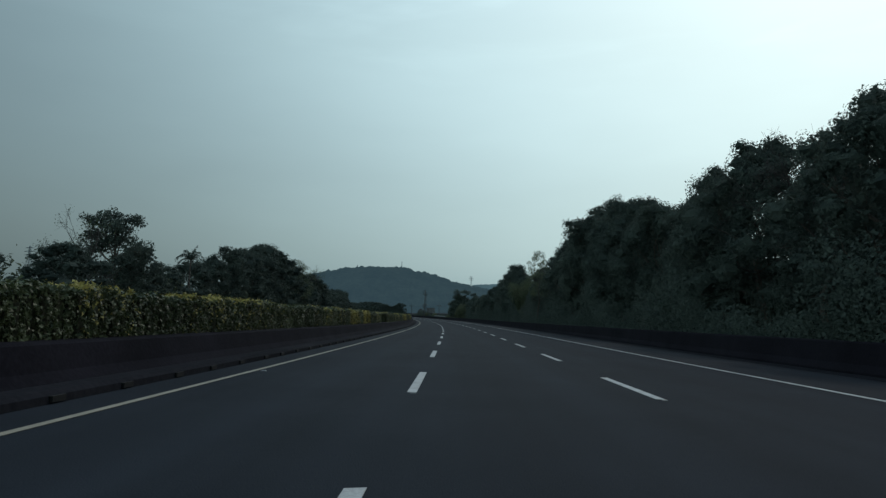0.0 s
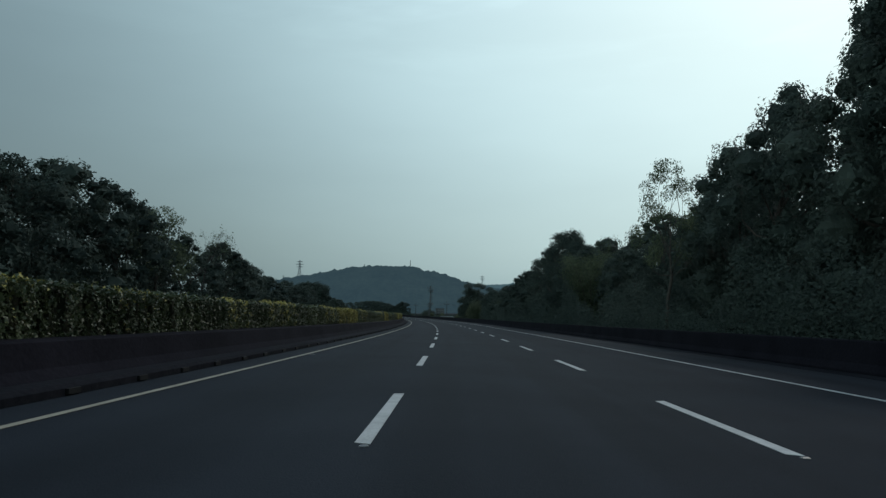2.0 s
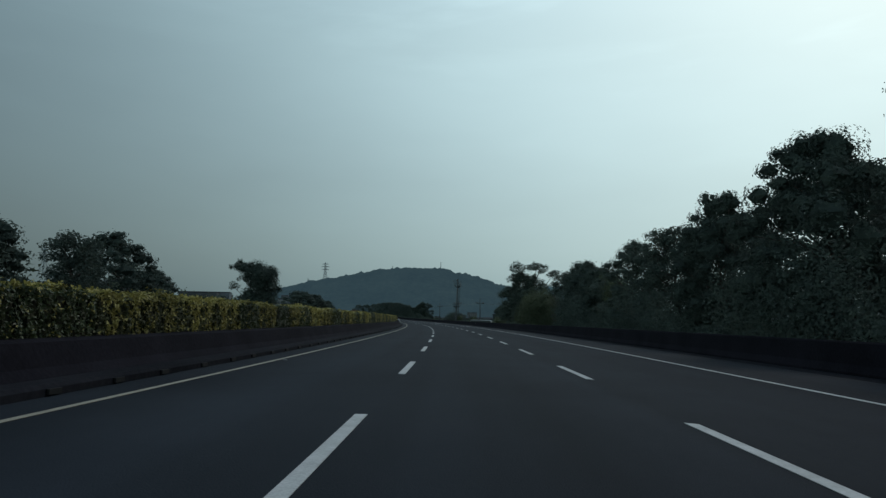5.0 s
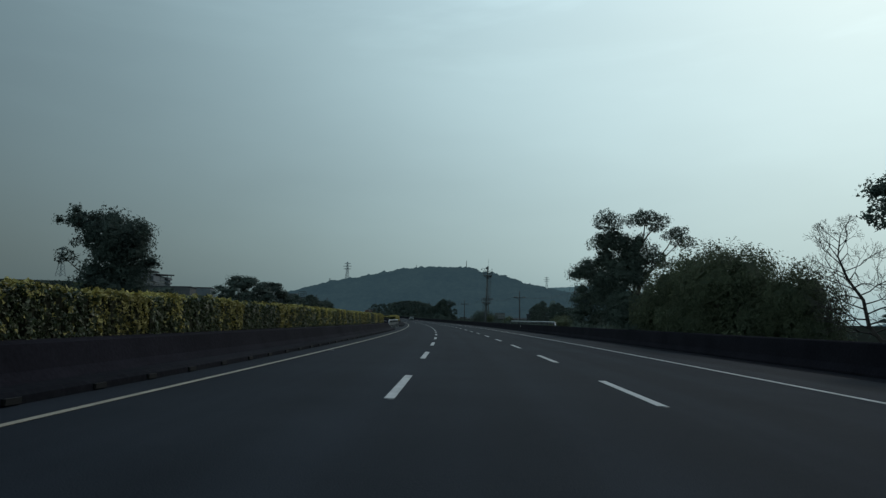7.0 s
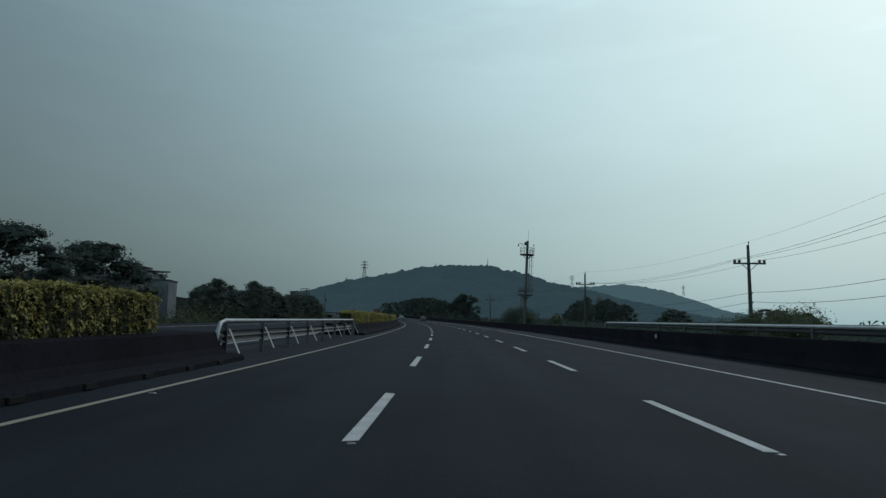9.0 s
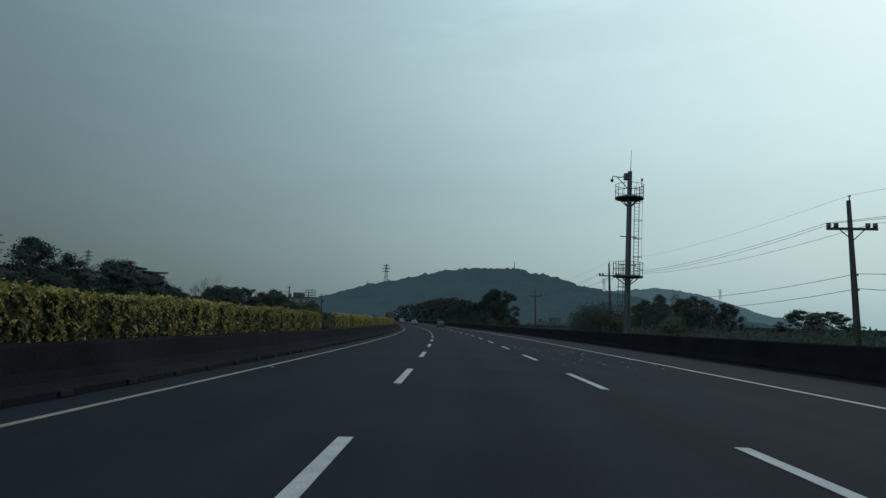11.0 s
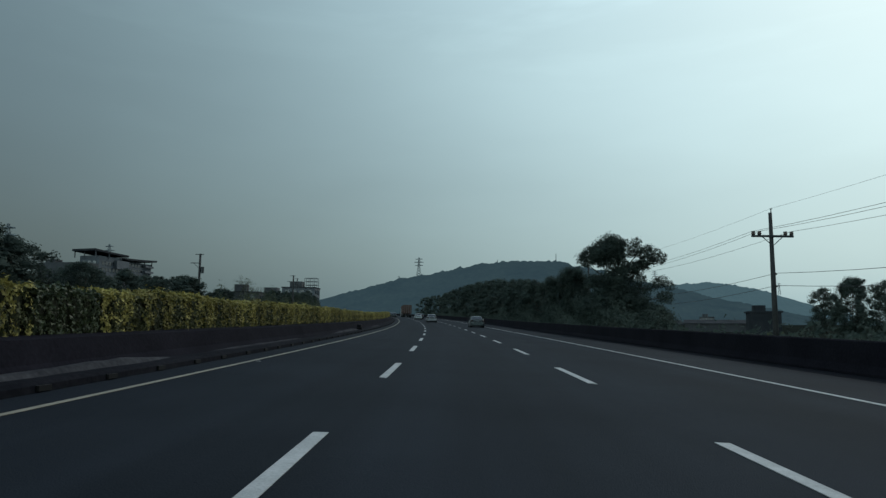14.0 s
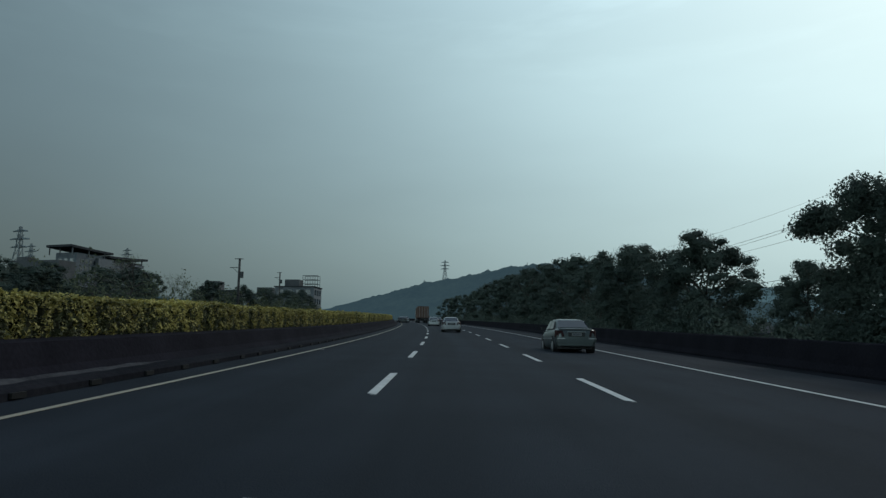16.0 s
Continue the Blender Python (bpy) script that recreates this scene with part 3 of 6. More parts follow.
def clump_points(rng, centres, radii, count, flat=0.75, shell=0.5):
    """Leaf places in a set of clumps: near the skins, and none deep inside a neighbour."""
    pts, own, skin = [], [], []
    for i, (c, r) in enumerate(zip(centres, radii)):
        k = max(8, int(count * r * r))
        u = unit(rng, k) * (shell + (1.08 - shell) * rng.random(k) ** 0.6)[:, None] * r
        u *= [1, 1, flat]
        # ragged outline
        u *= (1 + 0.30 * np.sin(u[:, :1] * 5.1 / r + c[0]) * np.sin(u[:, 1:2] * 4.3 / r + c[1] * 2))
        pts.append(u + c)
        skin.append(u / r + [0, 0, 0.25])
        own.append(np.full(k, i))
    pts, own, skin = np.concatenate(pts), np.concatenate(own), np.concatenate(skin)
    keep = np.ones(len(pts), bool)
    for i, (c, r) in enumerate(zip(centres, radii)):
        d = (pts - c) / [1, 1, flat]
        keep &= (np.einsum("ij,ij->i", d, d) > (0.66 * r) ** 2) | (own == i)
    return pts[keep], skin[keep]


def hull(centres, radii, flat, k=0.6):
    """Solid low-poly lumps well inside the skin of the clumps, added to block light between the leaves."""
    g = Geo()
    for q, (c, r) in enumerate(zip(centres, radii)):
        r = r * k
        if r < 0.2:
            continue
        rings = ((-0.8, 0.5), (0.0, 1.0), (0.8, 0.5))
        vs = []
        for j, (z, w) in enumerate(rings):
            for i in range(5):
                a = 1.2566 * i + j + q
                rag = 1 + 0.22 * math.sin(3.7 * i + 2.3 * j + 1.9 * q)
                vs.append((c[0] + math.cos(a) * r * w * rag, c[1] + math.sin(a) * r * w * rag, c[2] + r * flat * z * rag))
        fs = [(j * 5 + i, j * 5 + (i + 1) % 5, j * 5 + 5 + (i + 1) % 5, j * 5 + 5 + i) for j in range(2) for i in range(5)]
        g.add(vs, fs + [(4, 3, 2, 1, 0), (10, 11, 12, 13, 14)])
    return g


def joined(leaves, g, m):
    """Leaves and inner masses as one crown mesh."""
    bm = bmesh.new()
    bm.from_mesh(leaves)
    tmp = g.mesh("inner", m)
    bm.from_mesh(tmp)
    bm.to_mesh(leaves)
    bm.free()
    bpy.data.meshes.remove(tmp)
    return leaves


def limb(g, rng, a, b, r0, r1, bend=0.12, n=4):
    a, b = np.array(a, float), np.array(b, float)
    ln = np.linalg.norm(b - a)
    off = rng.normal(size=3) * ln * bend
    pts = [a + (b - a) * t + off * math.sin(math.pi * t) for t in np.linspace(0, 1, n)]
    g.tube(pts, list(np.linspace(r0, r1, n)), 6, cap=False)
    return pts


def broad_tree(seed, height=10.0, spread=3.6, bare=0.22, clumps=26, leaf=0.30, density=300, flat=0.7, m=None, open_=0.0, low=0.25, solid=0.6, fill=700, girth=1.0):
    """Tapered trunk, forking limbs and a crown of leaf clumps with gaps. Returns trunk and crown meshes."""
    rng = np.random.default_rng(seed)
    g = Geo()
    r0 = 0.035 * height * 0.6 * girth
    top = np.array([rng.normal() * 0.5, rng.normal() * 0.5, height * 0.62])
    fork = np.array([rng.normal() * 0.25, rng.normal() * 0.25, height * bare])
    limb(g, rng, (0, 0, -0.6), fork, r0 * 1.25, r0 * 0.85, 0.04)
    main = limb(g, rng, fork, top, r0 * 0.8, r0 * 0.22, 0.08, 6)
    centres, radii = [], []
    for i in range(clumps):
        f = (i + 0.5) / clumps
        zf = low + (0.94 - low) * f
        a = i * 2.399 + rng.normal() * 0.4
        # crown outline: widest a bit above the middle
        prof = math.sin(math.pi * min(1.0, (zf - low + 0.12) / (1.08 - low))) ** 0.7
        rad = spread * prof * (0.45 + 0.55 * rng.random() ** 0.6)
        c = np.array([math.cos(a) * rad, math.sin(a) * rad, height * zf])
        r = spread * (0.15 + 0.17 * rng.random() ** 1.3)
        c[2] = min(c[2], height - r * flat * 0.85)
        centres.append(c)
        radii.append(r)
        j = min(len(main) - 1, int(f * len(main)))
        root = main[max(0, j - 1)]
        if i % 3 == 0:
            limb(g, rng, root, c, r0 * 0.30, r0 * 0.06, 0.15)
    # a few small outliers that break the outline
    for i in range(int(clumps * 0.6)):
        k = int(rng.integers(len(centres)))
        d = unit(rng, 1)[0] * radii[k] * 0.9
        d[2] = abs(d[2])
        centres.append(centres[k] + d * [1, 1, 0.8])
        radii.append(radii[k] * 0.6)
    if open_:
        keep = rng.random(len(centres)) > open_
        centres = [c for c, k in zip(centres, keep) if k]
        radii = [r * 0.85 for r, k in zip(radii, keep) if k]
    p, skin = clump_points(rng, centres, radii, density, flat, 0.72 if solid else 0.5)
    crown = leaf_mesh("crown", p, rng, leaf, 0.6, m or M_LEAF, up=0.5, slim=True, skin=skin if solid else None)
    if solid:
        # the leafy inside, in larger sprays
        n = int(fill)
        f = rng.random(n)
        zf = low + 0.04 + (0.80 - low) * f
        prof = np.sin(np.pi * np.minimum(1.0, (zf - low + 0.14) / (1.08 - low))) ** 0.7
        rad = spread * prof * 0.56 * rng.random(n) ** 0.5
        a = rng.random(n) * 6.283
        q = np.stack([np.cos(a) * rad, np.sin(a) * rad, height * zf], 1)
        inner = leaf_mesh("inner_sprays", q, rng, 0.28, 0.75, m or M_LEAF, up=0.2, slim=True)
        bm = bmesh.new()
        bm.from_mesh(crown)
        bm.from_mesh(inner)
        bm.to_mesh(crown)
        bm.free()
        bpy.data.meshes.remove(inner)
        joined(crown, hull(centres, radii, flat, solid), m or M_LEAF)
    return g.mesh("trunk", M_BARK, True), crown


def lobe_tree(seed, lobes, height=10.0, leaf=0.15, density=420, girth=0.2, m=None):
    """A tree of leafy heads on long limbs. Lobes: sideways, depth, height, half width, half height, clumps, closed (1) or airy (0)."""
    rng = np.random.default_rng(seed)
    g = Geo()
    top = max(z for _, _, z, *_ in lobes)
    limb(g, rng, (0, 0, -0.6), (0.1, 0, top * 0.3), girth * 1.3, girth, 0.03)
    stem = limb(g, rng, (0.1, 0, top * 0.3), (0.4, 0.1, top * 0.74), girth, girth * 0.35, 0.04, 6)
    centres, radii, full = [], [], []
    for x, y, z, rx, rz, n, closed in lobes:
        c = np.array([x, y, z])
        root = min(stem, key=lambda q: abs(q[2] - max(0.25 * top, z - 0.6 * abs(x) - 0.8)))
        limb(g, rng, root, c, girth * 0.42, girth * 0.15, 0.07, 5)
        if not closed:
            n, rz = int(n * 1.4), rz * 1.3
        if closed:
            n, rx, rz = int(n * 1.7), rx * 1.18, rz * 1.22
        for i in range(n):
            u = unit(rng, 1)[0] * (0.35 + 0.60 * rng.random())
            if not closed:
                u[2] = abs(u[2]) * 1.25 - 0.3
            p = c + u * [rx, rx * 0.85, rz]
            if not closed or i % 3 == 0:
                limb(g, rng, c, p, girth * 0.14, girth * 0.05, 0.1)
            centres.append(p)
            radii.append(min(rx, rz * 1.3) * (0.36 + 0.26 * rng.random()) if closed else 0.34 + 0.26 * rng.random())
            full.append(closed)
    p, skin = clump_points(rng, centres, radii, density, 0.75, 0.4)
    crown = leaf_mesh("crown", p, rng, leaf, 0.6, m or M_LEAF, up=0.8, slim=True, skin=skin * 0.6)
    inner = [i for i in range(len(centres)) if full[i]]
    return g.mesh("trunk", M_BARK, True), joined(crown, hull([centres[i] for i in inner], [radii[i] for i in inner], 0.7, 0.56), m or M_LEAF)


def scaled(k, lobes):
    return [(x / k, y / k, z / k, rx / k, rz / k, n, c) for x, y, z, rx, rz, n, c in lobes]


# heads of single trees, in metres from the foot
SHELF_TREE = scaled(1.19, ((-2.6, -1.5, 10.8, 1.25, 1.0, 17, 0), (0.4, -2.5, 10.9, 1.9, 0.85, 26, 0), (1.6, -2.0, 10.3, 0.8, 0.5, 7, 0), (3.9, 0, 10.0, 1.2, 0.5, 10, 0), (5.0, 1.5, 9.5, 0.9, 0.5, 8, 0),
                           (-1.9, 0, 9.2, 1.4, 0.9, 15, 1), (-0.2, 0, 8.4, 1.5, 1.0, 15, 1), (1.5, 0, 8.0, 1.4, 0.8, 16, 0), (2.3, 0.5, 7.3, 0.9, 0.6, 9, 0), (-3.2, 0, 9.1, 0.7, 0.6, 7, 0),
                           (-3.4, 3.0, 6.5, 1.3, 1.0, 14, 1), (-3.2, 3.0, 3.6, 1.5, 1.7, 16, 1), (-1.4, 0, 6.2, 1.6, 1.4, 17, 1), (-0.9, 0, 3.0, 2.0, 1.9, 22, 1), (0.8, 0, 5.6, 0.9, 1.2, 9, 1), (0.6, 0, 2.6, 1.0, 1.4, 9, 1),
                           (-2.5, 1.5, 5.0, 1.3, 1.0, 12, 1), (-0.7, 0, 7.2, 1.4, 0.9, 13, 1), (-2.2, 0.5, 7.8, 1.0, 0.8, 9, 1), (0.6, 0, 6.8, 1.2, 0.7, 10, 0)))
PAIR_TREE = scaled(0.83, ((-1.2, 1.6, 7.0, 1.3, 0.65, 16, 1), (-2.0, 2.0, 6.4, 0.7, 0.5, 7, 0), (-0.4, 0, 6.2, 1.1, 0.6, 9, 0), (0.9, 0, 6.0, 1.0, 0.6, 8, 0), (-0.6, 0, 7.5, 1.3, 0.9, 16, 1), (1.8, 0, 7.2, 1.2, 0.85, 15, 0), (3.0, 0, 6.6, 1.0, 0.8, 10, 0), (2.2, 0.3, 6.4, 0.9, 0.5, 7, 1),
                          (-1.5, 1.0, 4.6, 0.8, 0.8, 9, 0), (3.7, 0, 4.5, 0.9, 0.5, 10, 0), (3.9, 0.2, 3.4, 0.8, 0.5, 9, 0), (3.2, 0, 1.5, 1.3, 1.0, 12, 1), (0.5, 0, 5.3, 1.1, 0.7, 10, 1), (0.6, 0, 3.4, 1.6, 0.9, 14, 1), (-0.5, 0, 4.5, 1.3, 1.1, 15, 1), (1.8, 0, 4.2, 1.2, 1.1, 13, 0), (-1.2, 0, 2.4, 1.9, 1.2, 16, 1), (1.5, 0, 2.2, 1.7, 1.2, 14, 1)))
CREST_TREE = scaled(0.73, ((-2.0, 3.2, 5.5, 0.9, 0.55, 9, 1), (-1.2, 1.6, 5.9, 1.2, 0.75, 12, 1), (0.1, -1.4, 6.4, 1.3, 0.85, 15, 1), (1.2, -1.2, 5.8, 0.85, 0.75, 9, 1), (-1.6, 2.4, 3.7, 0.95, 0.8, 10, 1),
                           (-0.2, 0, 2.6, 1.8, 1.4, 17, 1), (2.6, -1.5, 3.0, 1.5, 1.4, 14, 1), (1.0, 0, 1.4, 2.2, 1.0, 12, 1), (-0.9, 0.8, 4.7, 1.1, 0.8, 10, 1), (0.6, -0.8, 4.9, 1.3, 0.9, 12, 1), (1.6, -1.0, 4.2, 1.0, 0.9, 10, 1), (-2.2, 2.0, 2.0, 1.0, 1.0, 10, 1)))
LEAN_TREE = scaled(1.1, ((-2.4, 0, 10.0, 1.9, 0.9, 14, 1), (0.5, 0, 8.6, 2.4, 1.9, 20, 1), (1.0, 0, 6.2, 2.2, 1.8, 18, 1), (-3.9, 0, 6.6, 0.8, 0.7, 6, 0), (-2.0, 0, 8.0, 1.4, 0.7, 8, 0),
                         (0.2, 0, 4.2, 2.6, 1.2, 16, 1), (-2.2, 0, 2.6, 2.6, 1.6, 14, 1), (2.0, 0, 2.4, 2.4, 1.6, 14, 1)))
OVERHANG_TREE = scaled(0.77, ((-2.5, 0, 5.0, 0.7, 0.45, 8, 0), (-1.7, 0, 5.6, 1.1, 0.6, 13, 1), (-0.2, 0, 6.6, 1.4, 0.7, 16, 1), (-1.0, 0.5, 4.5, 0.8, 0.4, 8, 0), (1.0, 0, 5.4, 1.3, 0.9, 14, 1),
                             (1.8, 0, 3.4, 1.2, 1.2, 12, 1), (1.9, 0, 6.6, 1.3, 0.7, 12, 0)))
UMBRELLA_TREE = scaled(1.4, ((-1.9, -0.5, 10.8, 1.6, 0.9, 15, 1), (-2.7, -1.0, 10.0, 1.0, 0.5, 8, 0), (0.2, 0, 11.9, 1.6, 0.8, 15, 1), (3.2, 4.5, 14.2, 1.9, 0.9, 18, 0), (1.6, 2.5, 13.2, 1.4, 0.7, 12, 1), (0.6, 0, 9.6, 2.6, 1.3, 20, 1),
                             (3.2, 0, 11.2, 2.0, 1.1, 14, 1), (-0.6, 0, 7.0, 2.4, 1.6, 16, 1), (2.4, 0, 6.0, 2.4, 2.0, 16, 1)))


def lobed_tree(seed, height=10.0, spread=3.6, bare=0.22, lobes=26, leaf=0.17, density=190, m=None):
    """A roadside tree of rounded, flat-bottomed leaf heads on forking limbs, with sky between the heads."""
    rng = np.random.default_rng(seed)
    g = Geo()
    r0 = 0.2
    fork = np.array([rng.normal() * 0.2, rng.normal() * 0.2, height * bare])
    limb(g, rng, (0, 0, -0.6), fork, r0 * 1.2, r0 * 0.85, 0.04)
    main = limb(g, rng, fork, (rng.normal() * 0.5, rng.normal() * 0.5, height * 0.8), r0 * 0.8, r0 * 0.25, 0.06, 6)
    centres, radii, solid_c, solid_r = [], [], [], []
    for i in range(lobes):
        f = (i + 0.5) / lobes
        a = i * 2.399 + rng.normal() * 0.35
        out = spread * (0.74 * math.sin(math.pi * (0.22 + 0.70 * f)) ** 0.8) * (0.35 + 0.65 * rng.random())
        rx = spread * (0.47 - 0.12 * f) * (0.85 + 0.3 * rng.random())
        rz = rx * (0.72 if f < 0.4 else 0.58)
        c = np.array([math.cos(a) * out, math.sin(a) * out, min(height * (0.12 + 0.82 * f), height - rz * 1.05)])
        root = main[max(0, min(len(main) - 1, int(f * len(main)) - 1))]
        limb(g, rng, root, c, r0 * 0.42, r0 * 0.14, 0.12, 5)
        n = 11
        for j in range(n):
            u = unit(rng, 1)[0]
            u[2] = abs(u[2]) if rng.random() < 0.8 else u[2] * 0.4
            p = c + u * [rx, rx, rz] * (0.55 + 0.42 * rng.random())
            if j % 3 == 0:
                limb(g, rng, c, p, r0 * 0.12, r0 * 0.04, 0.1, 3)
            r = rx * (0.24 + 0.16 * rng.random())
            centres.append(p)
            radii.append(r)
        solid_c.append(c + [0, 0, rz * 0.25])
        solid_r.append(rx * 0.7)
    p, skin = clump_points(rng, centres, radii, density, 0.8, 0.5)
    crown = leaf_mesh("crown", p, rng, leaf, 0.6, m or M_LEAF, up=0.6, slim=True, skin=skin)
    n = 140 * lobes
    k = rng.integers(lobes, size=n)
    q = np.array(solid_c)[k] + unit(rng, n) * np.array(solid_r)[k][:, None] * (rng.random(n) ** 0.5)[:, None] * [1, 1, 0.5]
    inner = leaf_mesh("inner_sprays", q, rng, 0.25, 0.75, m or M_LEAF, up=0.6, slim=True)
    bm = bmesh.new()
    bm.from_mesh(crown)
    bm.from_mesh(inner)
    bm.to_mesh(crown)
    bm.free()
    bpy.data.meshes.remove(inner)
    return g.mesh("trunk", M_BARK, True), crown


def twig_tree(seed, height=6.0, lean=(0, 0), spread=0.55, depth=5, leaves=0):
    """A leafless or nearly leafless tree: forking branches down to twigs."""
    rng = np.random.default_rng(seed)
    g = Geo()
    tips = []

    def grow(p, d, ln, r, k):
        q = p + d * ln
        mid = p + d * ln * 0.5 + rng.normal(size=3) * ln * 0.06
        r = max(r, 0.007)
        g.tube([p, mid, q], [r, r * 0.85, r * 0.68], 5 if k > 2 else 3, cap=False)
        if k == 0:
            tips.append(q)
            return
        for _ in range(3 if k > 1 else 2):
            e = d + rng.normal(size=3) * spread
            e[2] += 0.12
            e /= np.linalg.norm(e)
            grow(q, e, ln * (0.62 + 0.22 * rng.random()), r * 0.6, k - 1)

    d0 = np.array([lean[0], lean[1], 1.0])
    grow(np.array([0, 0, -0.4]), d0 / np.linalg.norm(d0), height * 0.33, height * 0.016, depth)
    crown = None
    if leaves:
        t = np.array(tips)
        pick = t[rng.integers(len(t), size=leaves)] + rng.normal(size=(leaves, 3)) * 0.16
        crown = leaf_mesh("crown", pick, rng, 0.16, 0.5, M_LEAF_PALE, up=0.4)
    return g.mesh("trunk", M_TWIG, True), crown


def leader_tree(seed, line, girth=0.19):
    """A leafless tree on one crooked leader, with forking side branches all the way up."""
    rng = np.random.default_rng(seed)
    g = Geo()
    pts = [np.array(p, float) for p in line]
    n = len(pts)
    g.tube(pts, list(np.linspace(girth, girth * 0.16, n)), 7, cap=False)

    def grow(p, d, ln, r, k):
        r = max(r, 0.010)
        q = p + d * ln
        g.tube([p, p + d * ln * 0.5 + rng.normal(size=3) * ln * 0.07, q], [r, r * 0.85, r * 0.65], 5 if k > 2 else 3, cap=False)
        for _ in range(3 if k > 1 else 2 * k):
            e = d + rng.normal(size=3) * 0.5
            e[2] += 0.10
            grow(q, e / np.linalg.norm(e), ln * (0.55 + 0.25 * rng.random()), r * 0.6, k - 1)

    for i in range(25):
        f = 1.3 + (n - 2.4) * i / 24
        a = int(f)
        p = pts[a] + (pts[a + 1] - pts[a]) * (f - a)
        side = -1 if i % 2 else 1
        d = np.array([side * (0.8 + 0.5 * rng.random()), rng.normal() * 0.5, 0.15 + 0.07 * i * rng.random()])
        grow(p, d / np.linalg.norm(d), 1.7 - 0.04 * i, girth * (0.34 - 0.008 * i), 4)
    return g.mesh("trunk", M_TWIG, True), None


def bamboo(seed, height=8.5):
    rng = np.random.default_rng(seed)
    culms = []
    pts = []
    for i in range(34):
        a, r = rng.random() * 6.28, rng.random() ** 0.5 * 1.1
        base = np.array([math.cos(a) * r, math.sin(a) * r, -0.3])
        h = height * (0.75 + 0.3 * rng.random())
        out = np.array([math.cos(a), math.sin(a), 0]) * (0.8 + 1.6 * rng.random())
        line = [base + [0, 0, h * t] + out * t ** 2.2 - np.array([0, 0, 1]) * 0.9 * t ** 5 for t in np.linspace(0, 1, 8)]
        culms.append(Geo().tube(line, list(np.linspace(0.045, 0.012, 8)), 5, cap=False).mesh("culm", M_BARK, True))
        for t in range(2, 8):
            k = 125
            pts.append(line[t] + rng.normal(size=(k, 3)) * [0.42, 0.42, 0.4])
    return culms, leaf_mesh("crown", np.concatenate(pts), rng, 0.22, 0.30, M_LEAF_PALE, up=0.2, droop=0.4, slim=True)


def palm(seed, height=8.0):
    rng = np.random.default_rng(seed)
    g = Geo()
    limb(g, rng, (0, 0, -0.4), (0.2, 0.1, height - 1.2), 0.16, 0.11, 0.02, 6)
    v, f = [], []
    o = Vector((0.2, 0.1, height - 1.5))
    for i in range(26):
        a = i * 2.4 + rng.normal() * 0.2
        rise, run = 2.4 - 2.3 * (i / 26), 1.1 + 1.3 * min(1.0, i / 12)
        fall = 0.7 + 1.1 * rng.random()
        rib = [o + Vector((math.cos(a) * run * t, math.sin(a) * run * t, rise * t - fall * t * t * t)) for t in np.linspace(0, 1, 15)]
        side = Vector((-math.sin(a), math.cos(a), 0))
        for j in range(1, 15):
            for sg in (1, -1):
                w = 0.52 * math.sin(math.pi * min(1, j / 15 + 0.10)) ** 0.6 * (0.8 + 0.4 * rng.random())
                p0, p1 = rib[j - 1], rib[j]
                tip = p1 + (p1 - p0) * 1.2 + side * sg * w + Vector((0, 0, -0.30 * rng.random() - 0.05))
                n = len(v)
                v += [p0, p0 * 0.1 + p1 * 0.9, tip]
                f.append((n, n + 1, n + 2))
    return g.mesh("trunk", M_BARK, True), mesh_of("crown", v, f, M_LEAF)


def shrub(seed, r=1.6, h=2.6, leaf=0.2, m=None, count=10, density=900, airy=False):
    rng = np.random.default_rng(seed)
    g = Geo()
    centres, radii = [], []
    for i in range(count):
        a = i * 2.4
        c = np.array([math.cos(a) * r * 0.62 * rng.random() ** 0.5, math.sin(a) * r * 0.62 * rng.random() ** 0.5, h * (0.18 + 0.62 * rng.random())])
        limb(g, rng, (c[0] * 0.3, c[1] * 0.3, -0.3), c, 0.035, 0.012, 0.1)
        centres.append(c)
        radii.append(r * (0.36 + 0.22 * rng.random()) * (0.55 if airy else 1.0))
    for i in range(count):
        c = centres[i] + unit(rng, 1)[0] * radii[i]
        centres.append(np.array([c[0], c[1], abs(c[2])]))
        radii.append(radii[i] * 0.4)
    p, skin = clump_points(rng, centres, radii, density, 0.85, 0.66)
    if airy:
        return g.mesh("stem", M_BARK, True), leaf_mesh("foliage", p, rng, leaf, 0.6, m or M_BUSH, up=0.5, slim=True)
    return g.mesh("stem", M_BARK, True), joined(leaf_mesh("foliage", p, rng, leaf, 0.6, m or M_BUSH, up=0.5, slim=True, skin=skin), hull(centres[:count], radii[:count], 0.85, 0.6), m or M_BUSH)


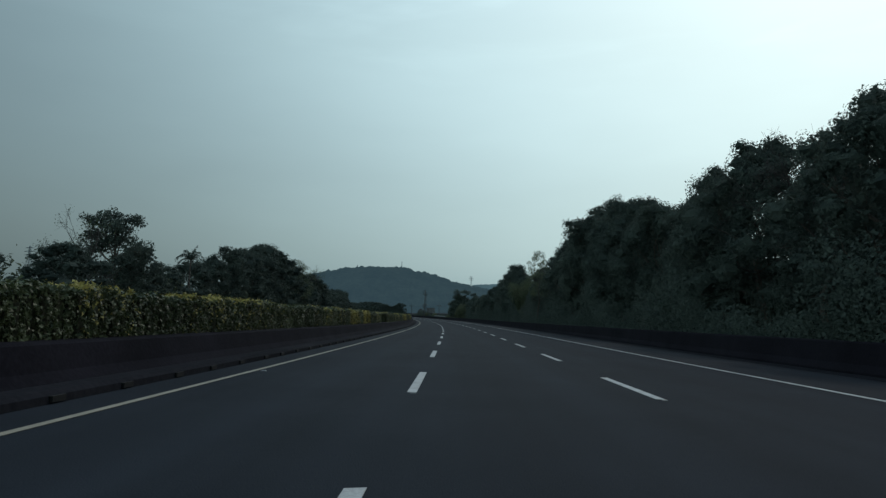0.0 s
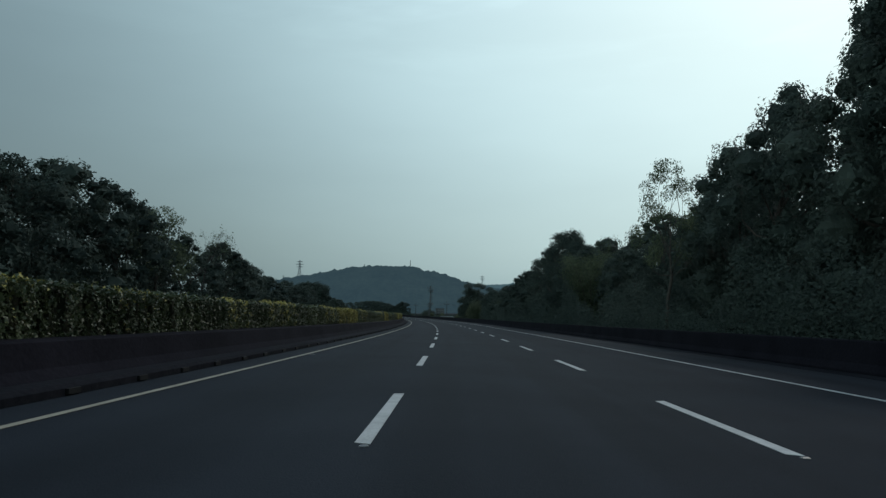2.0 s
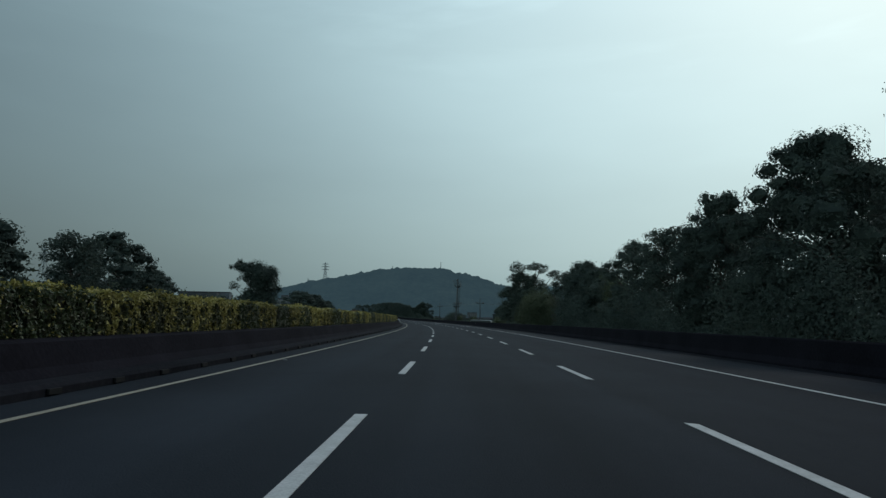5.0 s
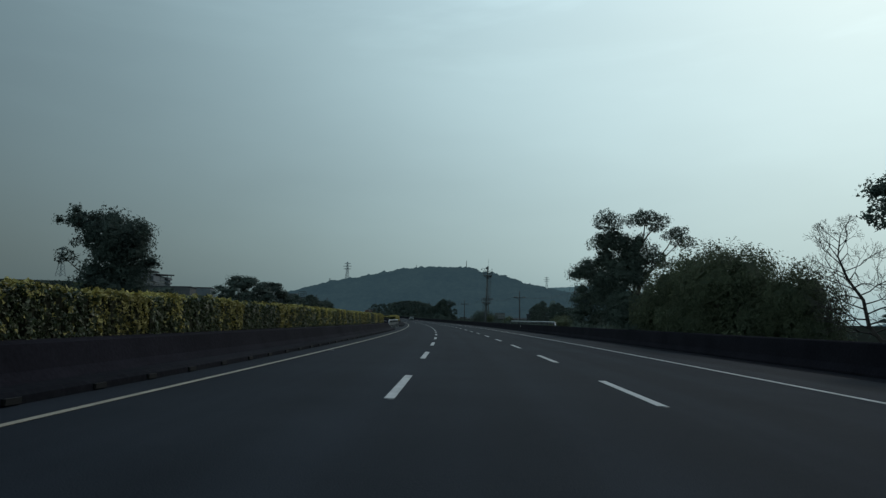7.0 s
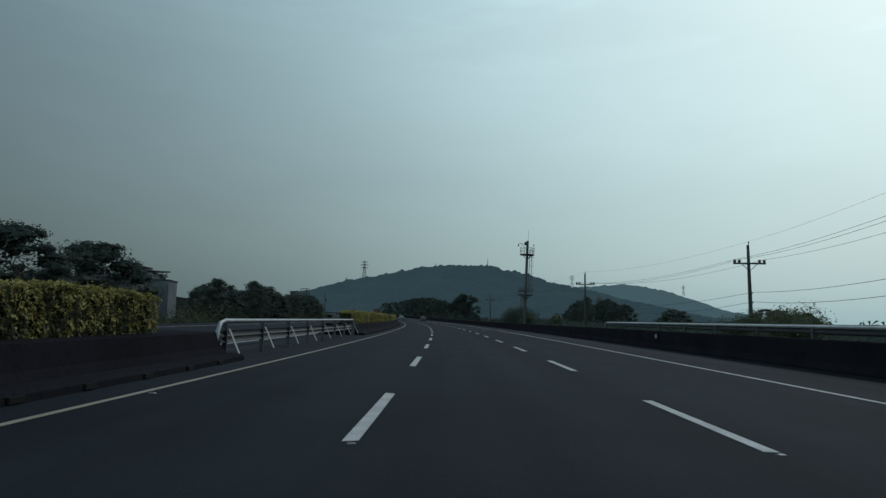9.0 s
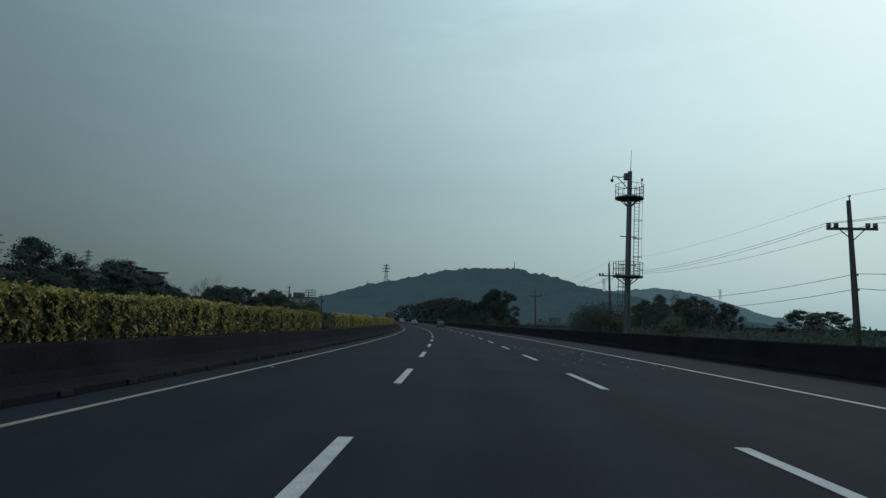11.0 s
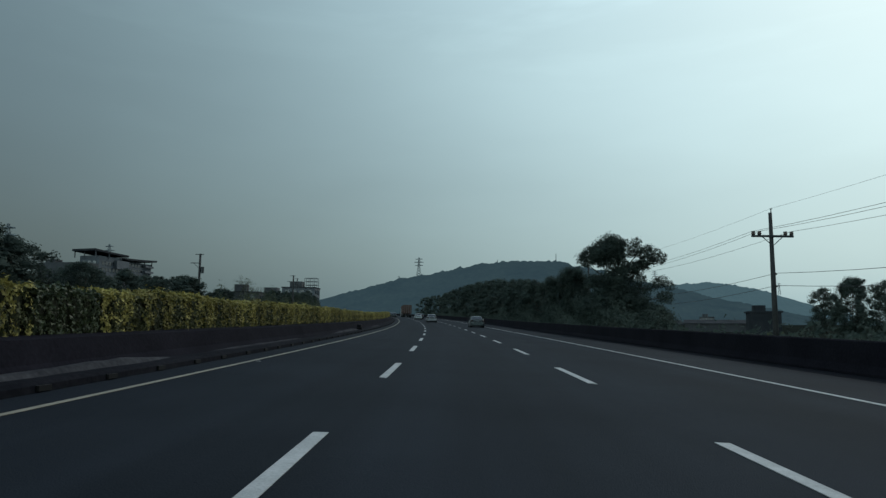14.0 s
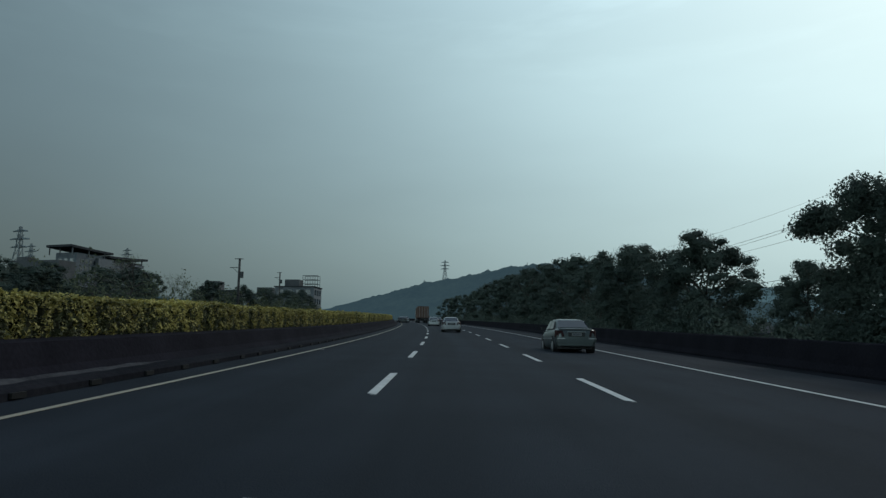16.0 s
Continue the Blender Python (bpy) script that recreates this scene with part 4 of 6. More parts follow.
PROTO = {
    "broad": [broad_tree(100 + i, 10.0, 3.4 + 0.3 * (i % 3), 0.16, 60, 0.15, 520, 0.75, low=0.12, solid=0.66, fill=1500) for i in range(6)],
    "gappy": [lobed_tree(140 + i, 10.0, 3.6 + 0.2 * (i % 2), leaf=0.14, density=280) for i in range(5)],
    "far": [broad_tree(160 + i, 10.0, 3.8, 0.16, 44, 0.24, 130, 0.75, low=0.1, solid=0.7, fill=600) for i in range(4)],
    "light_broad": [broad_tree(100 + i, 10.0, 3.4 + 0.3 * (i % 3), 0.16, 60, 0.24, 150, 0.75, low=0.12, solid=0.66, fill=700) for i in range(6)],
    "light_gappy": [lobed_tree(140 + i, 10.0, 3.6 + 0.2 * (i % 2), leaf=0.23, density=120) for i in range(5)],
    "pale": [broad_tree(170 + i, 10.0, 2.4, 0.35, 40, 0.10, 800, 0.7, m=M_LEAF_PALE, open_=0.1, low=0.42, solid=0, girth=0.5) for i in range(2)],
    "layered": [lobe_tree(180, SHELF_TREE, leaf=0.13, density=620)],
    "pair": [lobe_tree(182, PAIR_TREE, leaf=0.15, density=620)],
    "crest": [lobe_tree(188, CREST_TREE, leaf=0.15, density=700)],
    "lean": [lobe_tree(184, LEAN_TREE, leaf=0.20, density=260)],
    "overhang": [lobe_tree(192, OVERHANG_TREE, leaf=0.15, density=620)],
    "umbrella": [lobe_tree(186, UMBRELLA_TREE, leaf=0.13, density=620)],
    "airy_bush": [shrub(240 + i, 1.9, 2.6, 0.10, M_LEAF, 34, 480, True) for i in range(3)],
    "bare": [twig_tree(190 + i, 10.0, (0.1, 0), 0.5 + 0.12 * i, 6, 700 * i) for i in range(3)],
    "fine_bare": [leader_tree(196, ((0, 0, -0.5), (-0.5, 0, 1.7), (-1.4, 0.2, 3.0), (-1.7, 0.1, 4.7), (-2.7, -0.1, 6.0), (-3.2, 0, 7.5), (-3.0, 0, 8.8)))],
    "bamboo": [bamboo(200 + i, 10.0) for i in range(2)],
    "palm": [palm(210, 10.0)],
    "tall_bush": [shrub(230 + i, 1.9, 2.6, 0.075, None, 16, 3000) for i in range(3)],
    "bush": [shrub(220 + i, 1.9, 2.6, 0.10) for i in range(4)],
}
LABELS = {
    "broad": ("broadleaf_tree", "dense dark green broadleaf tree in a roadside wood", "tree"),
    "far": ("broadleaf_tree", "dense dark green tree deep in the wood", "tree"),
    "gappy": ("broadleaf_tree", "dark broadleaf tree with gaps in its crown", "tree"),
    "pale": ("slender_tree", "slender tree with thin pale green foliage", "tree"),
    "layered": ("tall_tree", "tall airy tree with foliage in flat shelves", "tree"),
    "pair": ("broadleaf_tree", "dark roadside tree with two rounded heads", "tree"),
    "crest": ("broadleaf_tree", "dark broad tree with a rising crest beside the wall", "tree"),
    "lean": ("broadleaf_tree", "dense dark tree leaning over the far lanes", "tree"),
    "overhang": ("broadleaf_tree", "dark tree with leafy limbs hanging over the wall", "tree"),
    "umbrella": ("tall_tree", "tall tree with spreading umbrella heads above the wood", "tree"),
    "airy_bush": ("bush", "thin-leaved bush with bare stems showing", "bush"),
    "bare": ("bare_tree", "leafless grey tree with fine twigs", "tree"),
    "fine_bare": ("bare_tree", "leafless grey tree leaning, with a haze of fine twigs", "tree"),
    "bamboo": ("bamboo_clump", "feathery bamboo clump with drooping tips", "bamboo"),
    "palm": ("palm_tree", "slim palm tree with drooping fronds", "palm"),
    "bush": ("bush", "olive green bush beside the motorway wall", "bush"),
}
counter = {}


def plant(kind, s, d, top, wide=1.0, turn=None, pick=None):
    """A plant whose top stands at that height over the road's middle."""
    name, label, category = LABELS[kind]
    i = counter.get(kind, 0)
    counter[kind] = i + 1
    form = "light_" + kind if kind in ("broad", "gappy") and (d < -20 or s > 490) else kind
    stem, crown = PROTO[form][(i if pick is None else pick) % len(PROTO[form])]
    if kind == "bush" and 222 < s < 245:
        form = "tall_bush"
        stem, crown = PROTO[form][i % 3]
    p = at(s, d)
    base = ground_height(p.x, p.y)
    full = 2.75 if "bush" in kind else 10.0
    k = (level(s) + top - base) / full
    ob = thing(name, label, category, group=category + "s beside the motorway")
    ob.matrix_world = Matrix.Translation((p.x, p.y, base)) @ Matrix.Rotation(random.uniform(0, 6.28) if turn is None else radians(turn), 4, "Z")
    ob.scale = (k * wide, k * wide, k)
    if kind == "bamboo":
        for culm in stem:
            part("culm", culm, ob)
    else:
        part("stem" if "bush" in kind else "trunk", stem, ob)
    if crown:
        part("foliage" if "bush" in kind else "crown", crown, ob)
    return ob


def undergrowth(name, s0, s1, d0, d1, h, n, leaf, m, seed):
    """Thick low growth along the road's edge, one mass of leaves with uneven height."""
    rng = np.random.default_rng(seed)
    s = s0 + (s1 - s0) * rng.random(n)
    d = d0 + (d1 - d0) * rng.random(n)
    hh = h * (0.55 + 0.28 * np.sin(s * 0.31 + 1.3) + 0.17 * np.sin(s * 0.83) + 0.12 * np.sin(s * 2.1 + d)) * (0.75 + 0.25 * np.sin(d * 1.7))
    z = hh * (rng.random(n) ** 0.55)
    th, x, y, lz = (np.interp(s, LS, v) for v in (LTH, LX, LY, LZ))
    p = np.stack([x + d * np.cos(th), y - d * np.sin(th), lz - 0.5 + z], 1)
    side = -math.copysign(1.0, d0)
    skin = np.stack([side * np.cos(th), -side * np.sin(th), np.full(n, 0.5)], 1) + rng.normal(size=(n, 3)) * 0.4 - [0, 0.5, 0]
    ob = new(name, leaf_mesh(name, p, rng, leaf, 0.6, m, up=0.4, slim=True, skin=skin))
    tagged(ob, "tangled dark undergrowth along the motorway edge", "undergrowth", kind="stuff")


# right-hand wood: station, offset, height of the top, kind, width
WOOD = ((20, 16, 9.6, "broad", 1), (26, 15, 9.8, "broad", 1), (31, 16, 9.6, "gappy", 1), (37, 16, 10.6, "broad", 1), (42, 15.5, 10.2, "broad", 1),
        (48, 17, 9.9, "gappy", 1), (54, 16, 10.4, "broad", 0.9), (60, 16.5, 12.0, "broad", 0.9), (65, 16, 12.6, "broad", 0.9), (69, 16, 12.2, "gappy", 0.85),
        (70.5, 17.5, 12.0, "broad", 0.85))
WOOD_B = ((81, 16.5, 13.0, "broad", 0.85), (87, 16, 12.0, "broad", 0.9), (94.5, 16.4, 11.4, "broad", 0.92), (96.2, 12.7, 11.3, "pale", 0.8),
          (103, 18, 9.4, "broad", 0.9), (109, 17, 8.4, "gappy", 1), (114, 16, 7.4, "broad", 1), (125, 14.9, 8.2, "bamboo", 1.3),
        (121, 17, 8.0, "broad", 1), (131, 16, 9.2, "broad", 1), (136, 16.2, 10.8, "broad", 0.85), (140.5, 16, 12.6, "gappy", 0.85), (147, 16.5, 13.0, "gappy", 0.85),
        (153, 16.5, 11.6, "broad", 0.75), (159, 15.8, 10.4, "gappy", 0.8), (166, 15, 9.0, "broad", 1), (175, 15, 8.3, "broad", 1), (183, 15, 7.6, "gappy", 1.1),
        (190, 14.6, 7.4, "broad", 1.1), (196.5, 15.2, 5.4, "bamboo", 1.0), (201, 14.8, 6.0, "broad", 1.1), (205, 14.8, 7.0, "broad", 1.1), (209.5, 14.9, 7.5, "broad", 0.92))
plant("overhang", 212.8, 15.3, 7.0, 1.0, 8)
plant("umbrella", 78, 16.6, 14.9, 1.0, 2)
for s, d, h, kind, wide in WOOD + WOOD_B:
    plant(kind, s, d, h, wide)
for i in range(26):
    s = 12 + i * 7.3
    plant("far", s, 21.5 + 2.5 * (i % 3), (9.5 if s < 120 else 10.2 if 126 < s < 165 else 7.5) + 1.2 * math.sin(i * 1.7) + 2.0, 1.1)
undergrowth("undergrowth", 5, 210, 11.6, 14.0, 5.2, 150000, 0.13, M_LEAF, 5)
undergrowth("undergrowth", 5, 210, 14.5, 19.0, 7.5, 80000, 0.20, M_LEAF, 15)
plant("bare", 133.6, 21.0, 11.8, 0.8, pick=2)
for s, d, h in ((47.5, 18.6, 11.4), (41.0, 18.0, 11.0), (34.0, 17.5, 10.4)):
    plant("bare", s, d, h, 0.8, pick=0)
# beyond the wood
plant("fine_bare", 218.0, 16.0, 5.1, 0.95, 0)
for s, d, h, w in ((226.5, 14.4, 4.6, 0.85), (230, 14.8, 5.1, 0.9), (234.5, 14.6, 4.9, 0.9), (239, 15.6, 3.6, 0.8), (224, 15.6, 3.6, 0.8)):
    plant("bush", s, d, h, w)
plant("layered", 254, 17.2, 11.3, 1.0, 8)
plant("gappy", 259, 26.5, 5.0, 0.95)
for s, d, h, w in ((276, 15, 1.9, 1.1), (283, 16, 1.8, 1.0), (366, 23.0, 2.4, 0.9),
                   (371.5, 18.2, 2.2, 1.0), (384, 19.4, 2.6, 1.0)):
    plant("bush", s, d, h, w)
for s, d, h, w in ((370.5, 14.9, 3.2, 0.8), (372, 16.6, 4.2, 0.8), (373.5, 18.6, 4.0, 0.8), (376.5, 16.9, 3.8, 0.8), (374.5, 20.2, 3.3, 0.75)):
    plant("airy_bush", s, d, h, w)
undergrowth("undergrowth", 214, 430, 11.5, 15.0, 1.35, 30000, 0.14, M_BUSH, 6)
LATER = ((428, 15.2, 1.9, "broad", 1.5), (462, 16.2, 4.0, "broad", 1.1),
         (469, 14.6, 6.1, "broad", 1.2), (476, 14.8, 6.0, "gappy", 1.1), (483.5, 15, 6.9, "broad", 1.1), (492, 15, 7.3, "broad", 1.1),
         (501, 15, 8.0, "far", 1.1), (511, 15, 8.7, "far", 1.1), (521, 15, 9.0, "far", 1.1), (533, 15, 9.0, "gappy", 1.1), (546, 15, 9.3, "far", 1.2),
         (560, 15, 9.2, "far", 1.2), (577, 15, 8.8, "far", 1.2), (598, 15, 8.5, "far", 1.2), (622, 15, 8.2, "far", 1.2), (650, 15, 8.0, "far", 1.2))
plant("pair", 434, 14.6, 7.8, 1.0, 15)
plant("crest", 452, 14.8, 6.4, 1.0, 16)
for s, d, h, kind, wide in LATER:
    plant(kind, s, d, h, wide)
undergrowth("undergrowth", 422, 640, 11.6, 15.5, 3.4, 60000, 0.15, M_LEAF, 7)
# left side, past the other carriageway
LEFT = ((38, 5.2, "broad", 1.2), (45, 5.9, "broad", 1.2), (50.5, 8.8, "bare", 0.8), (56, 10.0, "gappy", 1), (61, 7.6, "broad", 1), (67, 6.2, "broad", 1.1),
        (74, 6.9, "broad", 1.1), (80.5, 8.2, "broad", 1), (86.5, 10.2, "gappy", 1), (92, 10.2, "broad", 1), (98.5, 11.4, "gappy", 1), (104.5, 12.3, "broad", 1), (110, 11.9, "broad", 0.9), (114.5, 11.2, "pale", 1.2))
LEFT_B = ((117, 11.2, "gappy", 0.9), (122, 8.8, "broad", 1.1), (128.5, 10.8, "bare", 0.8), (133, 9.2, "broad", 1), (139, 8.2, "broad", 1.1), (148, 8.6, "broad", 1.1),
        (155, 8.5, "gappy", 1.1), (162, 7.3, "broad", 1.2), (167, 7.6, "broad", 1.2), (176, 7.3, "broad", 1.2), (184, 6.8, "gappy", 1.2), (191, 7.5, "broad", 1.2),
        (199, 6.4, "pale", 1.4), (206, 5.6, "broad", 1.3), (288, 7.1, "broad", 1.5), (296, 6.6, "broad", 1.5),
        (330, 5.9, "broad", 1.3), (341, 6.3, "gappy", 1.0), (349, 5.8, "broad", 1.2), (355, 5.9, "broad", 1.4), (361, 5.2, "broad", 1.4), (370, 4.6, "broad", 1.5), (377, 6.2, "bare", 0.7), (383, 5.6, "gappy", 1.3), (388, 5.4, "broad", 1.2),
        (394, 5.9, "gappy", 1.2), (400, 6.0, "broad", 1.3), (405, 5.6, "gappy", 1.2), (420.5, 6.6, "broad", 1.3), (426, 6.2, "gappy", 1.2), (430, 5.0, "gappy", 1.3))
plant("palm", 70, -27, 8.3, 0.72, 40)
plant("lean", 251.5, -29.6, 10.5, 1.0, 8)
for s, h, kind, wide in LEFT + LEFT_B:
    plant(kind, s, -27 + 1.5 * math.sin(s), h, wide)
for s, h, kind, wide in ((441, 5.6, "broad", 1.3), (449, 5.6, "broad", 1.3), (458, 5.2, "gappy", 1.3), (470, 6.0, "broad", 1.3), (486, 5.0, "broad", 1.4), (503, 7.8, "bare", 1.3),
                         (518, 6.6, "bare", 0.8), (530, 6.2, "broad", 1.3), (548, 6.4, "broad", 1.3), (570, 7.0, "gappy", 1.3), (600, 7.4, "broad", 1.3), (640, 9.0, "broad", 1.3)):
    plant(kind, s, -32, h, wide)
undergrowth("undergrowth", 15, 232, -28.5, -25.2, 5.4, 26000, 0.32, M_BUSH, 8)
undergrowth("undergrowth", 64, 116, -31.5, -28.6, 7.2, 14000, 0.28, M_LEAF, 18)
undergrowth("undergrowth", 232, 470, -29.5, -25.2, 4.0, 24000, 0.30, M_BUSH, 9)
undergrowth("undergrowth", 470, 680, -33.5, -27, 6.8, 44000, 0.26, M_BUSH, 10)
undergrowth("undergrowth", 258, 430, 15, 42, 1.9, 16000, 0.36, M_LEAF, 16)
for s, d, h in ((520, -56, 8.6), (540, -60, 9.6), (562, -62, 10.4), (588, -66, 11.6), (612, -72, 13.0), (640, -80, 14.0), (502, -60, 8.0), (668, -84, 15.0), (450, -52, 6.8), (470, -55, 7.0)):
    plant("far", s, d, h, 1.2)
for s, d, h in ((300, 48, 3.4), (322, 60, 3.6), (345, 52, 3.2), (372, 66, 4.0), (395, 58, 3.6), (420, 70, 4.4), (448, 60, 4.2), (480, 78, 4.8), (265, 52, 4.0), (240, 60, 4.6), (222, 48, 4.4)):
    plant("far", s, d, h, 1.8)

for i, (s, h) in enumerate(((268, 4.9), (281, 5.8), (294, 6.3), (306, 6.0), (318, 7.0), (331, 6.8), (343, 7.6), (226, 4.6), (240, 4.9), (254, 5.2))):
    plant("far", s, -58 - 3 * (i % 2), h, 1.9)

for s, d, h in ((415, -52, 8.5), (428, -55, 9.6), (440, -57, 10.4), (404, -50, 7.6)):
    plant("far", s, d, h, 1.4)

# clumps in the fields to the side
for s, d, h, kind, wide in ((484, 64, 6.6, "gappy", 0.9), (476, 63, 7.8, "broad", 0.8), (468, 62, 7.0, "gappy", 1.0), (459, 60, 8.8, "gappy", 0.8), (461, 65, 9.4, "pale", 0.8), (452, 62, 7.4, "broad", 0.9), (445, 61, 7.9, "gappy", 0.8), (437, 60, 6.8, "broad", 0.9), (428, 60, 5.6, "broad", 1.0)):
    plant(kind, s, d, h, wide)

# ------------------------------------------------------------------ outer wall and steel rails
# its road face lies in shade; the near-black colour holds that too
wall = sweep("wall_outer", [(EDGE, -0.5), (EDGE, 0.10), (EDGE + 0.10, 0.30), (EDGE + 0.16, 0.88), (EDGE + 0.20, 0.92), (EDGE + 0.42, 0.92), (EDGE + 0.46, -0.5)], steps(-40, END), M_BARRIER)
tagged(wall, "near-black concrete parapet along the hard shoulder", "wall", kind="structure")
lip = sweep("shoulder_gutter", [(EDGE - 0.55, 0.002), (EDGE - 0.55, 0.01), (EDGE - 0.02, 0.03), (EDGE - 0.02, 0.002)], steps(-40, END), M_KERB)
tagged(lip, "gritty concrete gutter at the wall", "gutter", kind="structure")


def steel_rail(s0, s1, d, top, low, label, plates=False):
    """A crash rail: top tube bent down at both ends, beam, posts."""
    ob = thing("crash_rail", label, "guard rail", Matrix.Identity(4))
    line = [at(s0 - 0.25, d, low)] + [at(s0, d, top - 0.25), at(s0 + 0.15, d, top - 0.06), at(s0 + 0.5, d, top)] + [at(s, d, top) for s in steps(s0 + 2, s1 - 2, 3.0)] + \
           [at(s1 - 0.5, d, top), at(s1 - 0.15, d, top - 0.06), at(s1, d, top - 0.25), at(s1 + 0.25, d, low)]
    part("top_tube", Geo().tube(line, 0.055, 8).mesh("top_tube", M_GALV, True), ob)
    beam = Geo()
    prof = ((0.03, 0.0), (-0.03, 0.05), (-0.03, 0.10), (0.03, 0.15), (-0.03, 0.20), (-0.03, 0.25), (0.03, 0.30))
    zb = low + (top - low) * 0.42
    ss = steps(s0 + 0.3, s1 - 0.3, 3.0)
    vs = [at(s, d + a, zb + b) for s in ss for a, b in prof]
    n = len(prof)
    beam.add(vs, [(i * n + k, i * n + k + 1, (i + 1) * n + k + 1, (i + 1) * n + k) for i in range(len(ss) - 1) for k in range(n - 1)])
    part("beam", beam.mesh("beam", M_STEEL), ob)
    post = Geo().box(-0.06, 0.06, -0.05, 0.05, low - 0.1, top - 0.04, 0.015).mesh("post", M_STEEL)
    blade = Geo().add([(-0.10, -0.25, 0.12), (0.02, -0.25, 0.12), (0.06, 0.05, 0.75), (-0.06, 0.05, 0.75), (-0.10, -0.235, 0.12), (0.02, -0.235, 0.12), (0.06, 0.065, 0.75), (-0.06, 0.065, 0.75)],
                      [(0, 1, 2, 3), (7, 6, 5, 4), (0, 4, 5, 1), (1, 5, 6, 2), (2, 6, 7, 3), (3, 7, 4, 0)]).mesh("reflector_plate", M_CHEVRON)
    for s in steps(s0 + 0.6, s1 - 0.6, 3.6):
        part("post", post, ob, m=placed(s, d - 0.02, 0.0))
        if plates:
            part("reflector_plate", blade, ob, "white slanting reflector plate", m=placed(s, d + 0.14, 0.0, 90))
    return ob


steel_rail(GAP_A, GAP_B - 0.4, -5.85, 0.95, 0.0, "galvanised steel crash rail closing the median crossing", True)
steel_rail(259.5, 292.5, EDGE + 0.30, 1.28, 0.9, "galvanised tube rail on top of the outer wall")
slab = sweep("median_crossing", [(-7.7, -0.5), (-7.7, -0.02), (FOOT - 0.25, -0.004), (FOOT - 0.25, -0.5)], steps(GAP_A, GAP_B), M_SHOULDER, uv=True)
tagged(slab, "paved crossing in the median", "pavement", kind="structure")

# reflector posts in front of the right wall
marker = thing("marker_sign", "small white reflector plate on the outer wall", "marker", placed(281, EDGE - 0.02, 0.55))
part("plate", Geo().box(-0.02, 0.0, -0.14, 0.14, 0.0, 0.2, 0.0).mesh("plate", M_CHEVRON), marker)

# ------------------------------------------------------------------ camera mast


def build_mast():
    p = at(355.6, 15.1)
    base = ground_height(p.x, p.y) - 0.2
    z0 = level(355.6) - base  # the road's level over the foot
    ob = thing("camera_mast", "tall dark steel mast with two round platforms and ladders", "mast",
               Matrix.Translation((p.x, p.y, base)) @ Matrix.Rotation(-heading(355), 4, "Z") @ Matrix.Rotation(radians(2.6), 4, "Y"))
    top = 14.3 + z0
    part("shaft", Geo().tube([(0, 0, 0), (0, 0, top * 0.5), (0, 0, top)], [0.27, 0.24, 0.19], 14).tube([(0, 0, 0), (0, 0, 0.25)], [0.5, 0.5], 12).mesh("shaft", M_STEEL, False), ob)
    part("antenna", Geo().tube([(0.05, 0, top), (0.1, 0, top + 1.9)], [0.03, 0.012], 6).mesh("antenna", M_STEEL), ob)
    for zf, r, turn in ((12.0 + z0, 1.2, 0), (5.3 + z0, 1.24, 20)):
        plat = part("platform", Geo().tube([(0, 0, zf - 0.12), (0, 0, zf)], [r, r], 24).mesh("platform", M_STEEL), ob)
        g = Geo()
        for hgt in (0.55, 1.1):
            g.ring((0, 0, zf + hgt), r - 0.02, 0.025, 24)
        part("hand_rail", g.mesh("hand_rail", M_STEEL), plat)
        bar = Geo().tube([(r - 0.02, 0, zf), (r - 0.02, 0, zf + 1.1)], 0.018, 5).mesh("baluster", M_STEEL)
        for i in range(14):
            part("baluster", bar, plat, m=Matrix.Rotation(radians(turn + i * 360 / 14), 4, "Z"))
        strut = Geo().tube([(r * 0.85, 0, zf - 0.1), (0.2, 0, zf - 0.75)], 0.045, 6).mesh("strut", M_STEEL)
        for i in range(4):
            part("strut", strut, plat, m=Matrix.Rotation(radians(turn + 30 + i * 90), 4, "Z"))

    def ladder(x, y, a, b, name, cage):
        g = Geo()
        for sx in (-0.2, 0.2):
            g.tube([(x + sx, y, a), (x + sx, y, b)], 0.03, 5)
        z = a + 0.2
        while z < b:
            g.tube([(x - 0.2, y, z), (x + 0.2, y, z)], 0.014, 4)
            z += 0.3
        lad = part(name, g.mesh(name, M_STEEL), ob)
        if cage:
            c = Geo()
            z = a + 1.6
            while z < b:
                c.ring((x, y - 0.32, z), 0.36, 0.02, 14, 4)
                z += 1.55
            for an in (200, 270, 340):
                q = (x + 0.36 * math.cos(radians(an)), y - 0.32 + 0.36 * math.sin(radians(an)))
                c.tube([(*q, a + 1.4), (*q, b)], 0.014, 4)
            part("cage", c.mesh("cage", M_STEEL), lad)

    ladder(0.62, -0.1, 5.3 + z0, 13.0 + z0, "ladder", True)
    ladder(-0.62, -0.1, 0.4, 6.4 + z0, "ladder", True)
    for z in (3.0, 6.2 + z0, 8.6 + z0):
        part("bracket", Geo().box(-0.7, 0.7, -0.06, 0.06, z, z + 0.07).mesh("bracket", M_STEEL), ob)
    arm = Geo().tube([(0, 0, top - 0.45), (-0.9, 0, top - 0.55), (-1.45, 0, top - 0.5), (-1.52, 0, top - 0.7)], 0.04, 6).tube([(-0.15, 0, top - 1.5), (-1.1, 0, top - 0.55)], 0.035, 6)
    arm_ob = part("camera_arm", arm.mesh("camera_arm", M_STEEL), ob)
    g = Geo()
    g.tube([(-1.52, 0, top - 0.72), (-1.52, 0, top - 0.80), (-1.52, 0, top - 0.95), (-1.52, 0, top - 1.03)], [0.05, 0.13, 0.12, 0.04], 10)
